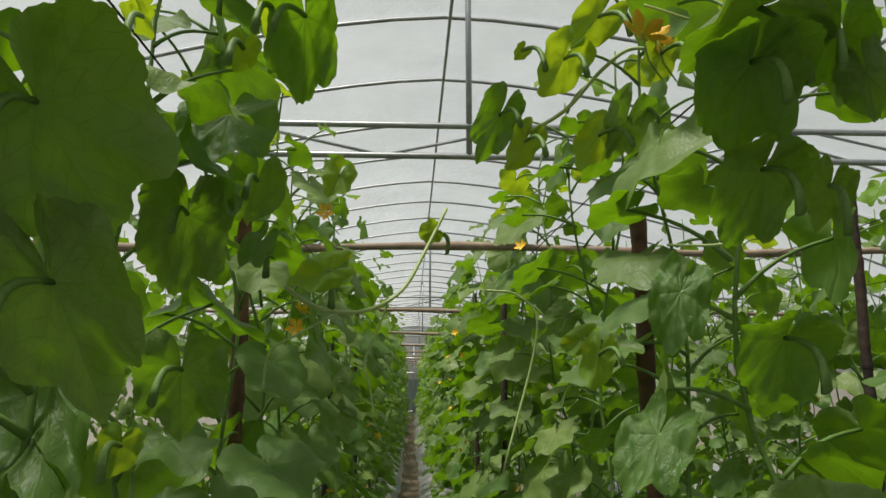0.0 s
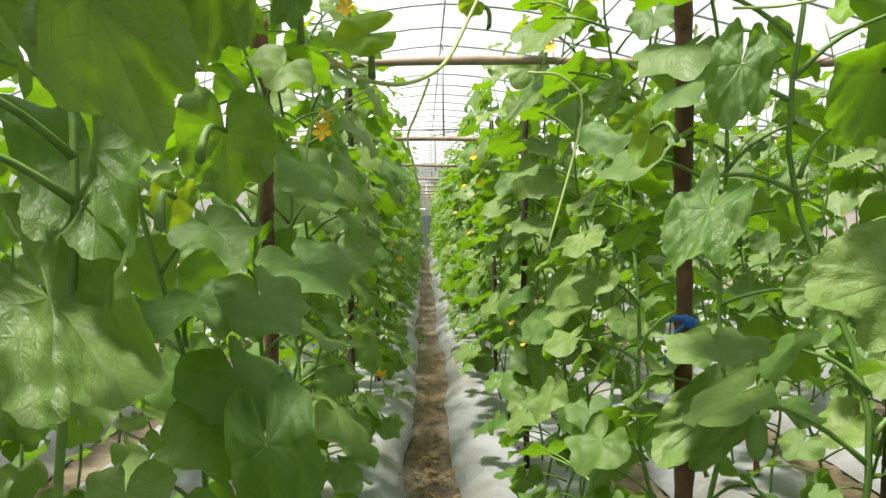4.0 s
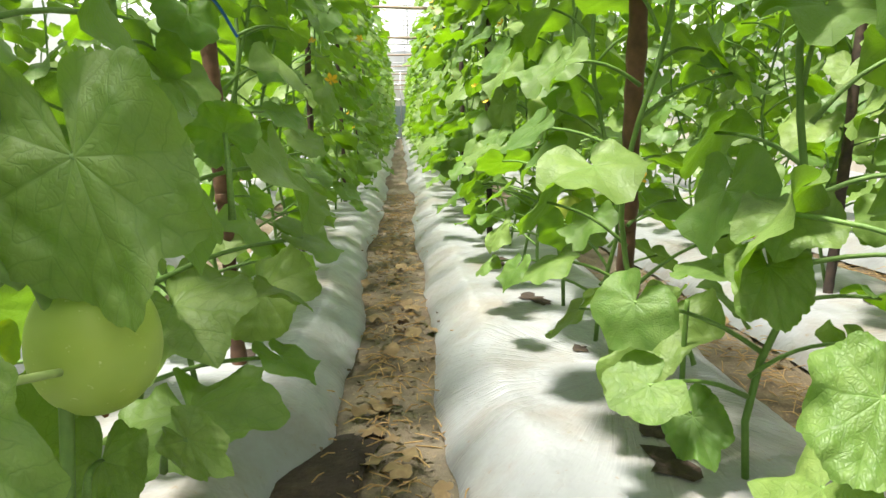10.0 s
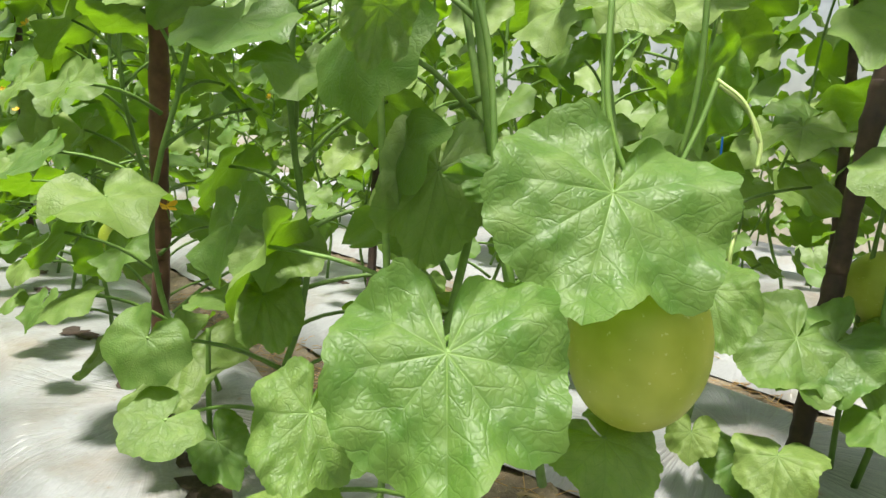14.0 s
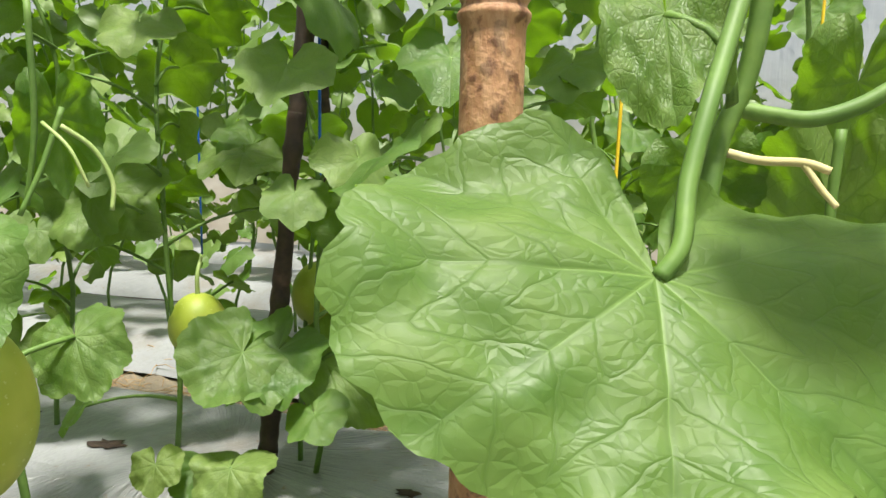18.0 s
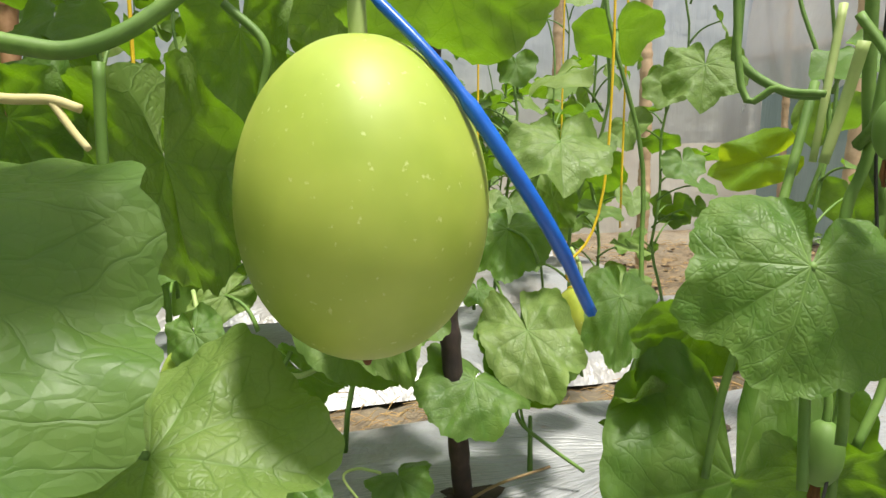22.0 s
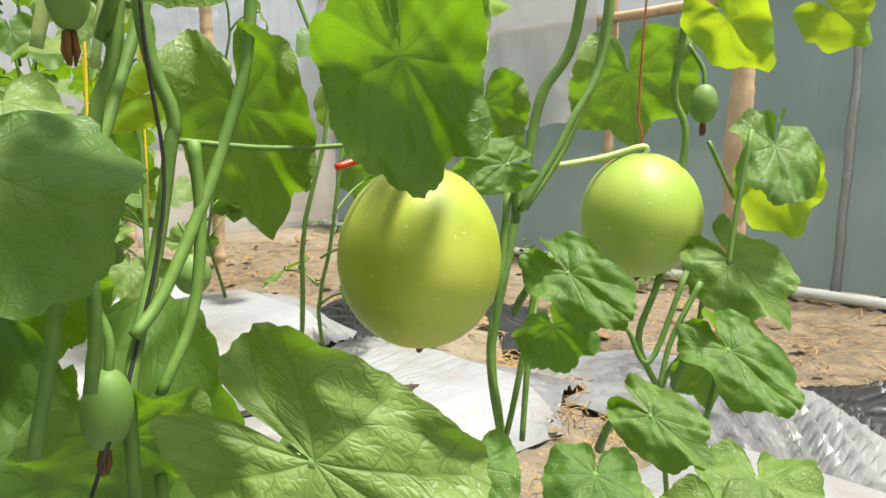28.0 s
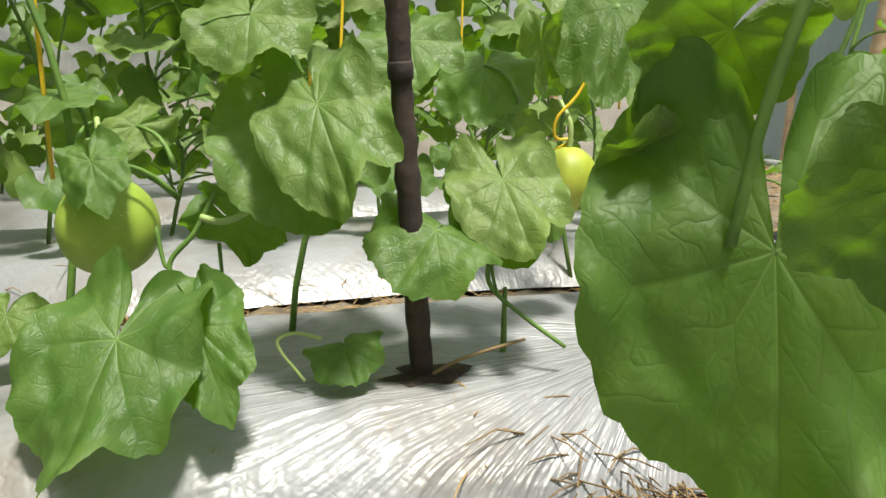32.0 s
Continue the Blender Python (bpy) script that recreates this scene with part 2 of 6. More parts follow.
def film_material(name, clean, dirt, amount):
    m, n, l, b, _ = material(name)
    p = world_place(n)
    stretch = n.new("ShaderNodeMapping")
    stretch.inputs["Scale"].default_value = (1.0, 0.35, 1.0)
    l.new(p, stretch.inputs[0])
    stain, speck, crease = noise_node(n, l, 2.6, 6, 0.68, p), noise_node(n, l, 38.0, 5, 0.7, p), noise_node(n, l, 5.0, 3, 0.5, stretch.outputs[0])
    c = mix_rgb(n, l, math_node(n, l, "MULTIPLY", ramp(n, l, stain, 0.46, 0.76), amount), clean, dirt)
    c = mix_rgb(n, l, math_node(n, l, "MULTIPLY", ramp(n, l, speck, 0.62, 0.74), amount), c, (0.20, 0.13, 0.08))
    l.new(c, b.inputs["Base Color"])
    b.inputs["Roughness"].default_value = 0.34
    b.inputs["Specular IOR Level"].default_value = 0.52
    sway, soft, loose = n.new("ShaderNodeTexNoise"), n.new("ShaderNodeVectorMath"), n.new("ShaderNodeVectorMath")
    sway.inputs["Scale"].default_value, sway.inputs["Detail"].default_value = 1.6, 1.0
    l.new(p, sway.inputs["Vector"])
    soft.operation, loose.operation = "SCALE", "ADD"
    soft.inputs["Scale"].default_value = 0.16
    l.new(sway.outputs["Color"], soft.inputs[0])
    l.new(p, loose.inputs[0])
    l.new(soft.outputs[0], loose.inputs[1])
    folds = []
    for cx, cy, reach in HELD:
        shift, polar, cut = n.new("ShaderNodeVectorMath"), n.new("ShaderNodeCombineXYZ"), n.new("ShaderNodeSeparateXYZ")
        shift.operation = "SUBTRACT"
        shift.inputs[1].default_value = (cx, cy, 0)
        l.new(loose.outputs[0], shift.inputs[0])
        l.new(shift.outputs[0], cut.inputs[0])
        away = math_node(n, l, "SQRT", math_node(n, l, "ADD", math_node(n, l, "MULTIPLY", cut.outputs[0], cut.outputs[0]), math_node(n, l, "MULTIPLY", cut.outputs[1], cut.outputs[1])))
        l.new(math_node(n, l, "MULTIPLY", math_node(n, l, "ARCTAN2", cut.outputs[1], cut.outputs[0]), 7.5), polar.inputs[0])
        l.new(math_node(n, l, "MULTIPLY", away, 1.3), polar.inputs[1])
        pleat = math_node(n, l, "ABSOLUTE", math_node(n, l, "SUBTRACT", noise_node(n, l, 2.2, 3, 0.55, polar.outputs[0]), 0.5))
        ridge = math_node(n, l, "SUBTRACT", 1.0, ramp(n, l, pleat, 0.0, 0.16))
        folds.append(math_node(n, l, "MULTIPLY", ridge, math_node(n, l, "MULTIPLY", ramp(n, l, away, reach, 0.15 * reach), ramp(n, l, away, 0.02, 0.12))))
    fold = folds[0]
    for more in folds[1:]:
        fold = math_node(n, l, "MAXIMUM", fold, more)
    crush = math_node(n, l, "ABSOLUTE", math_node(n, l, "SUBTRACT", noise_node(n, l, 3.5, 2, 0.5, p), 0.5))
    pucker = math_node(n, l, "ABSOLUTE", math_node(n, l, "SUBTRACT", noise_node(n, l, 13.0, 3, 0.55, loose.outputs[0]), 0.5))
    height = math_node(n, l, "ADD", math_node(n, l, "ADD", math_node(n, l, "MULTIPLY", crush, 0.6), math_node(n, l, "MULTIPLY", pucker, 0.55)), math_node(n, l, "MULTIPLY", math_node(n, l, "MULTIPLY", fold, ramp(n, l, noise_node(n, l, 1.9, 2, 0.5, p), 0.38, 0.62)), 0.42))
    wrinkle = math_node(n, l, "ABSOLUTE", math_node(n, l, "SUBTRACT", noise_node(n, l, 27.0, 2, 0.5, loose.outputs[0]), 0.5))
    height = math_node(n, l, "ADD", height, math_node(n, l, "MULTIPLY", wrinkle, 0.16))
    bump(n, l, b, math_node(n, l, "ADD", math_node(n, l, "MULTIPLY", crease, 0.25), height), 0.62, 0.026)
    return m


SOIL = soil_material()
FILM = film_material("silver_mulch_film", (0.250, 0.256, 0.278), (0.175, 0.14, 0.11), 1.0)
CRUMPLED = film_material("crumpled_film", (0.20, 0.205, 0.215), (0.045, 0.045, 0.05), 1.0)


def rind_material(name, deep, pale):
    m, n, l, b, _ = material(name)
    pos = n.new("ShaderNodeTexCoord").outputs["Object"]
    big, fine = noise_node(n, l, 14.0, 3, 0.5, pos), noise_node(n, l, 170.0, 3, 0.5, pos)
    luck = n.new("ShaderNodeObjectInfo").outputs["Random"]
    c = mix_rgb(n, l, ramp(n, l, big, 0.3, 0.7), deep, pale)
    c = mix_rgb(n, l, math_node(n, l, "MULTIPLY", luck, 0.35), c, (0.25, 0.38, 0.09))
    c = mix_rgb(n, l, math_node(n, l, "MULTIPLY", ramp(n, l, fine, 0.665, 0.73), 0.42), c, (0.66, 0.68, 0.36))
    l.new(c, b.inputs["Base Color"])
    b.inputs["Roughness"].default_value = 0.50
    b.inputs["Specular IOR Level"].default_value = 0.42
    b.inputs["Subsurface Weight"].default_value = 0.12
    b.inputs["Subsurface Radius"].default_value = (0.02, 0.015, 0.004)
    bump(n, l, b, fine, 0.08, 0.0006)
    return m


RIND = rind_material("melon_rind", (0.235, 0.29, 0.012), (0.42, 0.45, 0.066))
GREEN_RIND = rind_material("melon_rind_green", (0.215, 0.32, 0.032), (0.32, 0.41, 0.065))


def sheet_material(name, color, clear, rough=0.5, scatter=0.6):
    """Greenhouse film: part of the light goes straight through, part is scattered."""
    m, n, l, b, out = material(name)
    p = world_place(n)
    tone = noise_node(n, l, 1.4, 4, 0.6, p)
    c = mix_rgb(n, l, ramp(n, l, tone, 0.35, 0.7), tuple(v * 0.86 for v in color), color)
    thin, see, a, q = n.new("ShaderNodeBsdfTranslucent"), n.new("ShaderNodeBsdfTransparent"), n.new("ShaderNodeMixShader"), n.new("ShaderNodeMixShader")
    l.new(c, thin.inputs[0])
    l.new(c, b.inputs["Base Color"])
    b.inputs["Roughness"].default_value = rough
    tall = n.new("ShaderNodeMapping")
    tall.inputs["Scale"].default_value = (1.0, 1.0, 0.12)
    l.new(p, tall.inputs[0])
    bump(n, l, b, math_node(n, l, "ADD", noise_node(n, l, 5.0, 3, 0.5, p), noise_node(n, l, 14.0, 3, 0.5, tall.outputs[0])), 0.8, 0.04)
    a.inputs[0].default_value = scatter
    l.new(b.outputs[0], a.inputs[1])
    l.new(thin.outputs[0], a.inputs[2])
    q.inputs[0].default_value = clear
    l.new(a.outputs[0], q.inputs[1])
    l.new(see.outputs[0], q.inputs[2])
    l.new(q.outputs[0], out.inputs[0])
    return m


ROOF_FILM = sheet_material("roof_film", (0.90, 0.94, 1.0), 0.16, 0.5, 0.42)
WALL_FILM = sheet_material("wall_film", (0.88, 0.90, 0.86), 0.40)
SKIRT_FILM = sheet_material("skirt_film_grey", (0.23, 0.32, 0.31), 0.05, 0.35)
LOOSE_FILM = sheet_material("loose_white_film", (0.86, 0.86, 0.86), 0.2, 0.3)


# ---- mesh helpers ----
def mesh_of(name, verts, faces, mat, smooth=True):
    me = bpy.data.meshes.new(name)
    me.from_pydata([tuple(v) for v in verts], [], [tuple(f) for f in faces])
    if smooth:
        me.polygons.foreach_set("use_smooth", [True] * len(me.polygons))
    me.materials.append(mat)
    return me


def part(name, me, parent, label="", m=None):
    ob = new(name, me)
    ob.parent = parent
    if m is not None:
        ob.matrix_basis = m
    if label:
        ob["label"] = label
    return ob


def thing(name, label, category, at=(0, 0, 0), group="", kind=""):
    ob = new(name)
    ob.location = at
    ob.empty_display_size = 0.05
    return tagged(ob, label, category, group, kind)


def tube_data(points, radii, sides=7, cap=True):
    """Vertices and faces of a round tube along points."""
    pts = np.array(points, float)
    radii = np.full(len(pts), radii) if np.isscalar(radii) else np.array(radii, float)
    way = np.gradient(pts, axis=0)
    way /= np.linalg.norm(way, axis=1)[:, None] + 1e-9
    side = np.cross(way[0], (0.31, 0.87, 0.38))
    side /= np.linalg.norm(side)
    verts, faces = [], []
    for p, w, r in zip(pts, way, radii):
        side = side - w * (side @ w)
        side /= np.linalg.norm(side) + 1e-9
        other = np.cross(w, side)
        for k in range(sides):
            a = 2 * math.pi * k / sides
            verts.append(p + r * (math.cos(a) * side + math.sin(a) * other))
    for i in range(len(pts) - 1):
        for k in range(sides):
            a, b = i * sides + k, i * sides + (k + 1) % sides
            faces.append((a, b, b + sides, a + sides))
    if cap:
        faces.append(tuple(range(sides))[::-1])
        faces.append(tuple((len(pts) - 1) * sides + k for k in range(sides)))
    return verts, faces


def tube(name, points, radii, mat, sides=7):
    return mesh_of(name, *tube_data(points, radii, sides), mat)


def spline(ctrl, n=8):
    """A smooth line through the control points."""
    c = np.array(ctrl, float)
    c = np.vstack([2 * c[0] - c[1], c, 2 * c[-1] - c[-2]])
    out = []
    for i in range(1, len(c) - 2):
        for t in np.linspace(0, 1, n, endpoint=False):
            p0, p1, p2, p3 = c[i - 1 : i + 3]
            out.append(0.5 * (2 * p1 + (p2 - p0) * t + (2 * p0 - 5 * p1 + 4 * p2 - p3) * t * t + (3 * p1 - p0 - 3 * p2 + p3) * t**3))
    out.append(c[-2])
    return np.array(out)


# ---- leaf shapes ----
LOBE_ANGLE = np.radians([0, 14, 26, 40, 54, 68, 82, 96, 112, 128, 142, 155, 166, 172])
LOBE_REACH = np.array([0.67, 0.635, 0.575, 0.615, 0.655, 0.60, 0.555, 0.60, 0.60, 0.55, 0.51, 0.45, 0.35, 0.22])
VEIN_ANGLES = np.radians([0, 36, -36, 76, -76, 116, -116, 150, -150])


def reach_at(theta, rng_phase, teeth):
    r = np.interp(np.abs(theta), LOBE_ANGLE, LOBE_REACH)
    wob = 0.034 * np.sin(5 * theta + rng_phase) + 0.024 * np.sin(9 * theta + 2 * rng_phase) + 0.013 * np.sin(23 * theta + 3 * rng_phase)
    saw = teeth * (np.abs(((theta * 46 / (2 * math.pi)) % 1.0) - 0.5) * 2 - 0.5)
    return r * (1 + wob) + saw


def leaf_mesh(name, rings, spokes, seed, mat, cup=0.10, fold=0.10, droop=0.22, wave=0.05, teeth=0.012, back=0.0, crumple=0.10):
    """A lobed, kidney-shaped blade one unit wide: its stalk joins at the origin, the tip lies along +y, the upper side is +z."""
    rs = np.random.RandomState(seed)
    ph = rs.uniform(0, 6.28, 6)
    theta = np.linspace(-math.radians(172), math.radians(172), spokes)
    edge = reach_at(theta, ph[0], teeth)
    rho = np.linspace(0, 1, rings + 1)[1:] ** 0.9
    xy = np.stack([np.sin(theta)[None] * edge[None] * rho[:, None], np.cos(theta)[None] * edge[None] * rho[:, None]], -1).reshape(-1, 2)
    xy = np.vstack([[0, 0], xy])
    rr = np.r_[0, np.repeat(rho, spokes)]
    th = np.r_[0, np.tile(theta, rings)]
    rad = np.hypot(xy[:, 0], xy[:, 1])
    best, along = np.full(len(xy), 9.0), np.zeros(len(xy))
    for a in VEIN_ANGLES:
        reach = float(np.interp(abs(a), LOBE_ANGLE, LOBE_REACH)) * 0.96
        d = th - a - math.radians(6) * np.sign(a) * rad / reach
        near = np.abs(np.sin(np.clip(d, -1.5, 1.5))) * rad + np.where(np.abs(d) > 1.5, 9, 0)
        along = np.where(near < best, np.cos(d) * rad, along)
        best = np.minimum(best, near)
    puff = np.clip(best / 0.09, 0, 1) ** 0.6
    z = 0.013 * puff * np.clip(rr * 4, 0, 1)
    z += 0.004 * np.sin(xy[:, 0] * 43 + ph[1]) * np.sin(xy[:, 1] * 39 + ph[2]) * rr
    z += cup * (rr**2) * 0.35 * np.cos(2 * th + ph[3] * 0.15)
    z += fold * np.abs(xy[:, 0]) * 0.6
    z -= droop * np.clip(xy[:, 1], 0, 1) ** 2 * 1.1 + droop * 0.55 * xy[:, 0] ** 2
    z += wave * rr**3 * (np.sin(4 * th + ph[4]) * 0.55 + np.sin(7 * th + ph[5]) * 0.35)
    z -= back * np.clip(-xy[:, 1], 0, 1) ** 1.6
    z += [crumple * rr[i] * (noise.noise((3.1 * p[0] + seed, 3.1 * p[1], 0.5)) + 0.45 * noise.noise((7.5 * p[0], 7.5 * p[1] + seed, 2.5))) for i, p in enumerate(xy)]
    verts = np.column_stack([xy, z]) / 1.22
    faces = [(0, 1 + k + 1, 1 + k) for k in range(spokes - 1)]
    for i in range(rings - 1):
        o = 1 + i * spokes
        faces += [(o + k, o + k + 1, o + spokes + k + 1, o + spokes + k) for k in range(spokes - 1)]
    me = mesh_of(name, verts, faces, mat)
    lay = np.column_stack([along, best, np.zeros(len(xy))])
    me.attributes.new("lay", "FLOAT_VECTOR", "POINT").data.foreach_set("vector", lay.ravel().astype(np.float32))
    return me


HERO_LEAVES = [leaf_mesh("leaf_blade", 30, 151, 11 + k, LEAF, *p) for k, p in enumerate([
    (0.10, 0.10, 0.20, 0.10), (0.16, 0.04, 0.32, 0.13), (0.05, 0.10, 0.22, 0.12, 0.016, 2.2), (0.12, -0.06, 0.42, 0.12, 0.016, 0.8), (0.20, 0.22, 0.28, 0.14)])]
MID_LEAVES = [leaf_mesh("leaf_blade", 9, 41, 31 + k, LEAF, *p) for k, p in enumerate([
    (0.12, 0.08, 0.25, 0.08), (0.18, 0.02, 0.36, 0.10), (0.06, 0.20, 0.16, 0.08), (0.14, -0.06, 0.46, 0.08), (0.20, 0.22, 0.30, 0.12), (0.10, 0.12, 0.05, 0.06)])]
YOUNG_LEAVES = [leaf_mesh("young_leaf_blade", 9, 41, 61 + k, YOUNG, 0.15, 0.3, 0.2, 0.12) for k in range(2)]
PETIOLE = tube("petiole", [(0.10 * math.sin(math.pi * s), 0, s) for s in np.linspace(0, 1, 7)], [0.030, 0.026, 0.024, 0.022, 0.021, 0.020, 0.020], STEM, 6)


def aim(at, tip, up, size, flip=1):
    """The pose of a blade: stalk joint at a place, its tip towards a direction, its upper side towards another."""
    y = Vector(tip).normalized()
    z = Vector(up)
    z = (z - y * z.dot(y)).normalized()
    x = y.cross(z)
    m = Matrix((x, y, z)).transposed().to_4x4()
    return Matrix.Translation(at) @ m @ Matrix.Diagonal((size * flip, size, size, 1))


def petiole_pose(a, b, thick=1.0):
    """The stalk from the vine at a to the blade at b."""
    a, b = Vector(a), Vector(b)
    way = b - a
    q = way.to_track_quat("Z", "X").to_matrix().to_4x4()
    w = 0.16 * thick
    return Matrix.Translation(a) @ q @ Matrix.Diagonal((w, w, way.length, 1))


# ---- plan of the rows ----
def smooth(v, a, b):
    t = min(1.0, max(0.0, (v - a) / (b - a)))
    return t * t * (3 - 2 * t)


def row_x(k, y):
    """The line of the plants: row 0 lies to one side of the aisle, rows 1, 2, 3 to the other."""
    if k == 1:
        return 0.49 + 0.20 * (1 - smooth(y, 0.4, 1.3))
    if k == 2:
        return 1.50 + 0.07 * (1 - smooth(y, -1.5, 0.0))
    if k > 2:
        return 1.5 + 1.05 * (k - 2) + 0.1 * (1 - smooth(y, -1.5, 0.5))
    return -0.42 - 1.02 * (-k)


def trench_x(k, y):
    """The furrow between row k and row k + 1."""
    if k == 0:
        return -0.015 + 0.02 * math.sin(1.3 * y) * smooth(y, 1.5, 4.0)
    return 0.5 * (row_x(k, y) + row_x(k + 1, y))


BED_END, FAR_END = -1.95, 30.0
BED_TOP = 0.10


def bed_height(u):
    """Height over the bed's width, u from 0 to 1."""
    return BED_TOP * min(1.0, 1.55 * math.sin(math.pi * min(max(u, 0), 1)) ** 0.75)


def ground_height(x, y):
    for k in range(-4, 7):
        a, b = trench_x(k - 1, y) + 0.125, trench_x(k, y) - 0.125
        if a < x < b and y > BED_END:
            return bed_height((x - a) / (b - a))
    return 0.0


def build_ground():
    xs = np.r_[-400, -60, -20, np.arange(-8, -0.4, 0.25), np.arange(-0.4, 1.6, 0.03), np.arange(1.6, 9, 0.2), 20, 60, 400]
    ys = np.r_[-400, -60, -20, np.arange(-6, -3, 0.2), np.arange(-3, 4, 0.04), np.arange(4, 32, 0.4), 60, 400]
    X, Y = np.meshgrid(xs, ys)
    near = (np.abs(X) < 9) & (Y > -6) & (Y < 32)
    Z = np.where(near, 0.012 * np.sin(X * 31 + 2 * np.sin(Y * 7)) * np.sin(Y * 27 + 3 * np.sin(X * 5)) + 0.006 * np.sin(X * 83 + Y * 61), 0.0) - 0.008
    verts = np.column_stack([X.ravel(), Y.ravel(), Z.ravel()])
    w = len(xs)
    faces = [(j * w + i, j * w + i + 1, (j + 1) * w + i + 1, (j + 1) * w + i) for j in range(len(ys) - 1) for i in range(w - 1)]
    tagged(new("ground", mesh_of("ground", verts, faces, SOIL)), "bare brown greenhouse soil with straw bits", "soil", kind="structure")


def side_fall(v):
    return 0.35 + 0.65 * math.exp(-(((v - 0.3) / 0.3) ** 2))


TENSE = {1: ((0.66, -0.95), (0.70, -1.55), (0.62, 0.2), (0.48, 1.1)), 2: ((1.467, -0.694), (1.56, -1.3), (1.52, 0.5))}


def build_film(k, ystep, xsteps, y0, y1, name):
    """One bed's plastic mulch, draped from furrow to furrow."""
    rs = np.random.RandomState(200 + k)
    ys = np.arange(y0, y1 + ystep, ystep)
    verts, faces = [], []
    for j, y in enumerate(ys):
        a = trench_x(k - 1, y) + 0.125 + 0.012 * math.sin(2.1 * y + k) + 0.010 * math.sin(5.7 * y + 2 * k) + 0.003 * math.sin(17 * y + 3 * math.sin(5 * y)) + 0.0015 * math.sin(41 * y)
        b = trench_x(k, y) - 0.125 + 0.012 * math.sin(2.6 * y + 2 + k) + 0.010 * math.sin(6.3 * y + k) + 0.003 * math.sin(19 * y + 3 * math.sin(4 * y)) + 0.0015 * math.sin(37 * y)
        if k == 0 and 0.80 < y < 1.42:
            b -= 0.10 * min(1.0, 6 * (1.42 - y)) * min(1.0, 8 * (y - 0.80))
        for i in range(xsteps + 1):
            u = i / xsteps
            x = a + (b - a) * u
            z = bed_height(u) + 0.006
            side = 1 - abs(2 * u - 1)
            c1 = noise.noise((x * 5 + k, y * 2.2, 0.3)) + 0.5 * noise.noise((x * 11, y * 5.5 + k, 1.7))
            ridge = (1 - abs(noise.noise((x * 6 + 0.9 * y, y * 3.4 - 1.3 * x, 4.0 + k)))) ** 9
            z += side_fall(side) * (0.004 * c1 + 0.008 * ridge) + 0.0008 * noise.noise((x * 30, y * 14, 2.0))
            if k in (1, 2):
                for hx, hy in TENSE[k]:
                    away = math.hypot(x - hx, y - hy)
                    if 0.05 < away < 0.75:
                        ray = math.atan2(y - hy, x - hx)
                        z += 0.003 * (1 - abs(math.sin(8 * ray + 1.5 * math.sin(3 * ray + hy) + hx))) ** 3 * math.exp(-away / 0.34) * min(1, 5 * (away - 0.05)) * side_fall(side)
            if u == 0 or u == 1:
                z = 0.004
            verts.append((x, y, z))
    w = xsteps + 1
    faces = [(j * w + i, j * w + i + 1, (j + 1) * w + i + 1, (j + 1) * w + i) for j in range(len(ys) - 1) for i in range(xsteps)]
    ob = new(name, mesh_of(name, verts, faces, FILM))
    return tagged(ob, "silver-white plastic mulch film, wrinkled and soil-stained", "mulch film", "film-covered beds", "structure")


build_ground()
for k in range(-2, 6):
    if k in (0, 1, 2):
        build_film(k, 0.022, 44, BED_END, 4.5, "mulch_film")
        build_film(k, 0.12, 16, 4.5, FAR_END, "mulch_film")
    else:
        build_film(k, 0.10, 16, BED_END, FAR_END if k == -1 else 16.0, "mulch_film")

def wet_soil():
    """Dark soil bared where the film has come away from the furrow."""
    verts, faces, n = [], [], 22
    for j in range(n + 1):
        y = 0.82 + 0.66 * j / n
        for i in range(9):
            x = -0.27 + (0.22 + 0.03 * math.sin(9 * y)) * i / 8
            verts.append((x, y, 0.012 + 0.010 * noise.noise((30 * x, 30 * y, 3.0)) + 0.006 * noise.noise((70 * x, 70 * y, 1.0)) - 0.012 * (i in (0, 8) or j in (0, n))))
    faces = [(j * 9 + i, j * 9 + i + 1, (j + 1) * 9 + i + 1, (j + 1) * 9 + i) for j in range(n) for i in range(8)]
    tagged(new("wet_soil", mesh_of("wet_soil", verts, faces, DARK_SOIL)), "dark wet crumbly soil at the film's torn edge", "soil", kind="stuff")


wet_soil()

# ---- greenhouse shell ----
APEX, EAVE, LEFT_X, RIGHT_X, REAR_Y = 3.7, 2.3, -4.6, 5.6, -4.3
MID_X = 0.22


def roof_z(x):
    u = (x - MID_X) / (RIGHT_X - MID_X) if x > MID_X else (MID_X - x) / (MID_X - LEFT_X)
    return EAVE + (APEX - EAVE) * (1 - abs(u) ** 1.55)


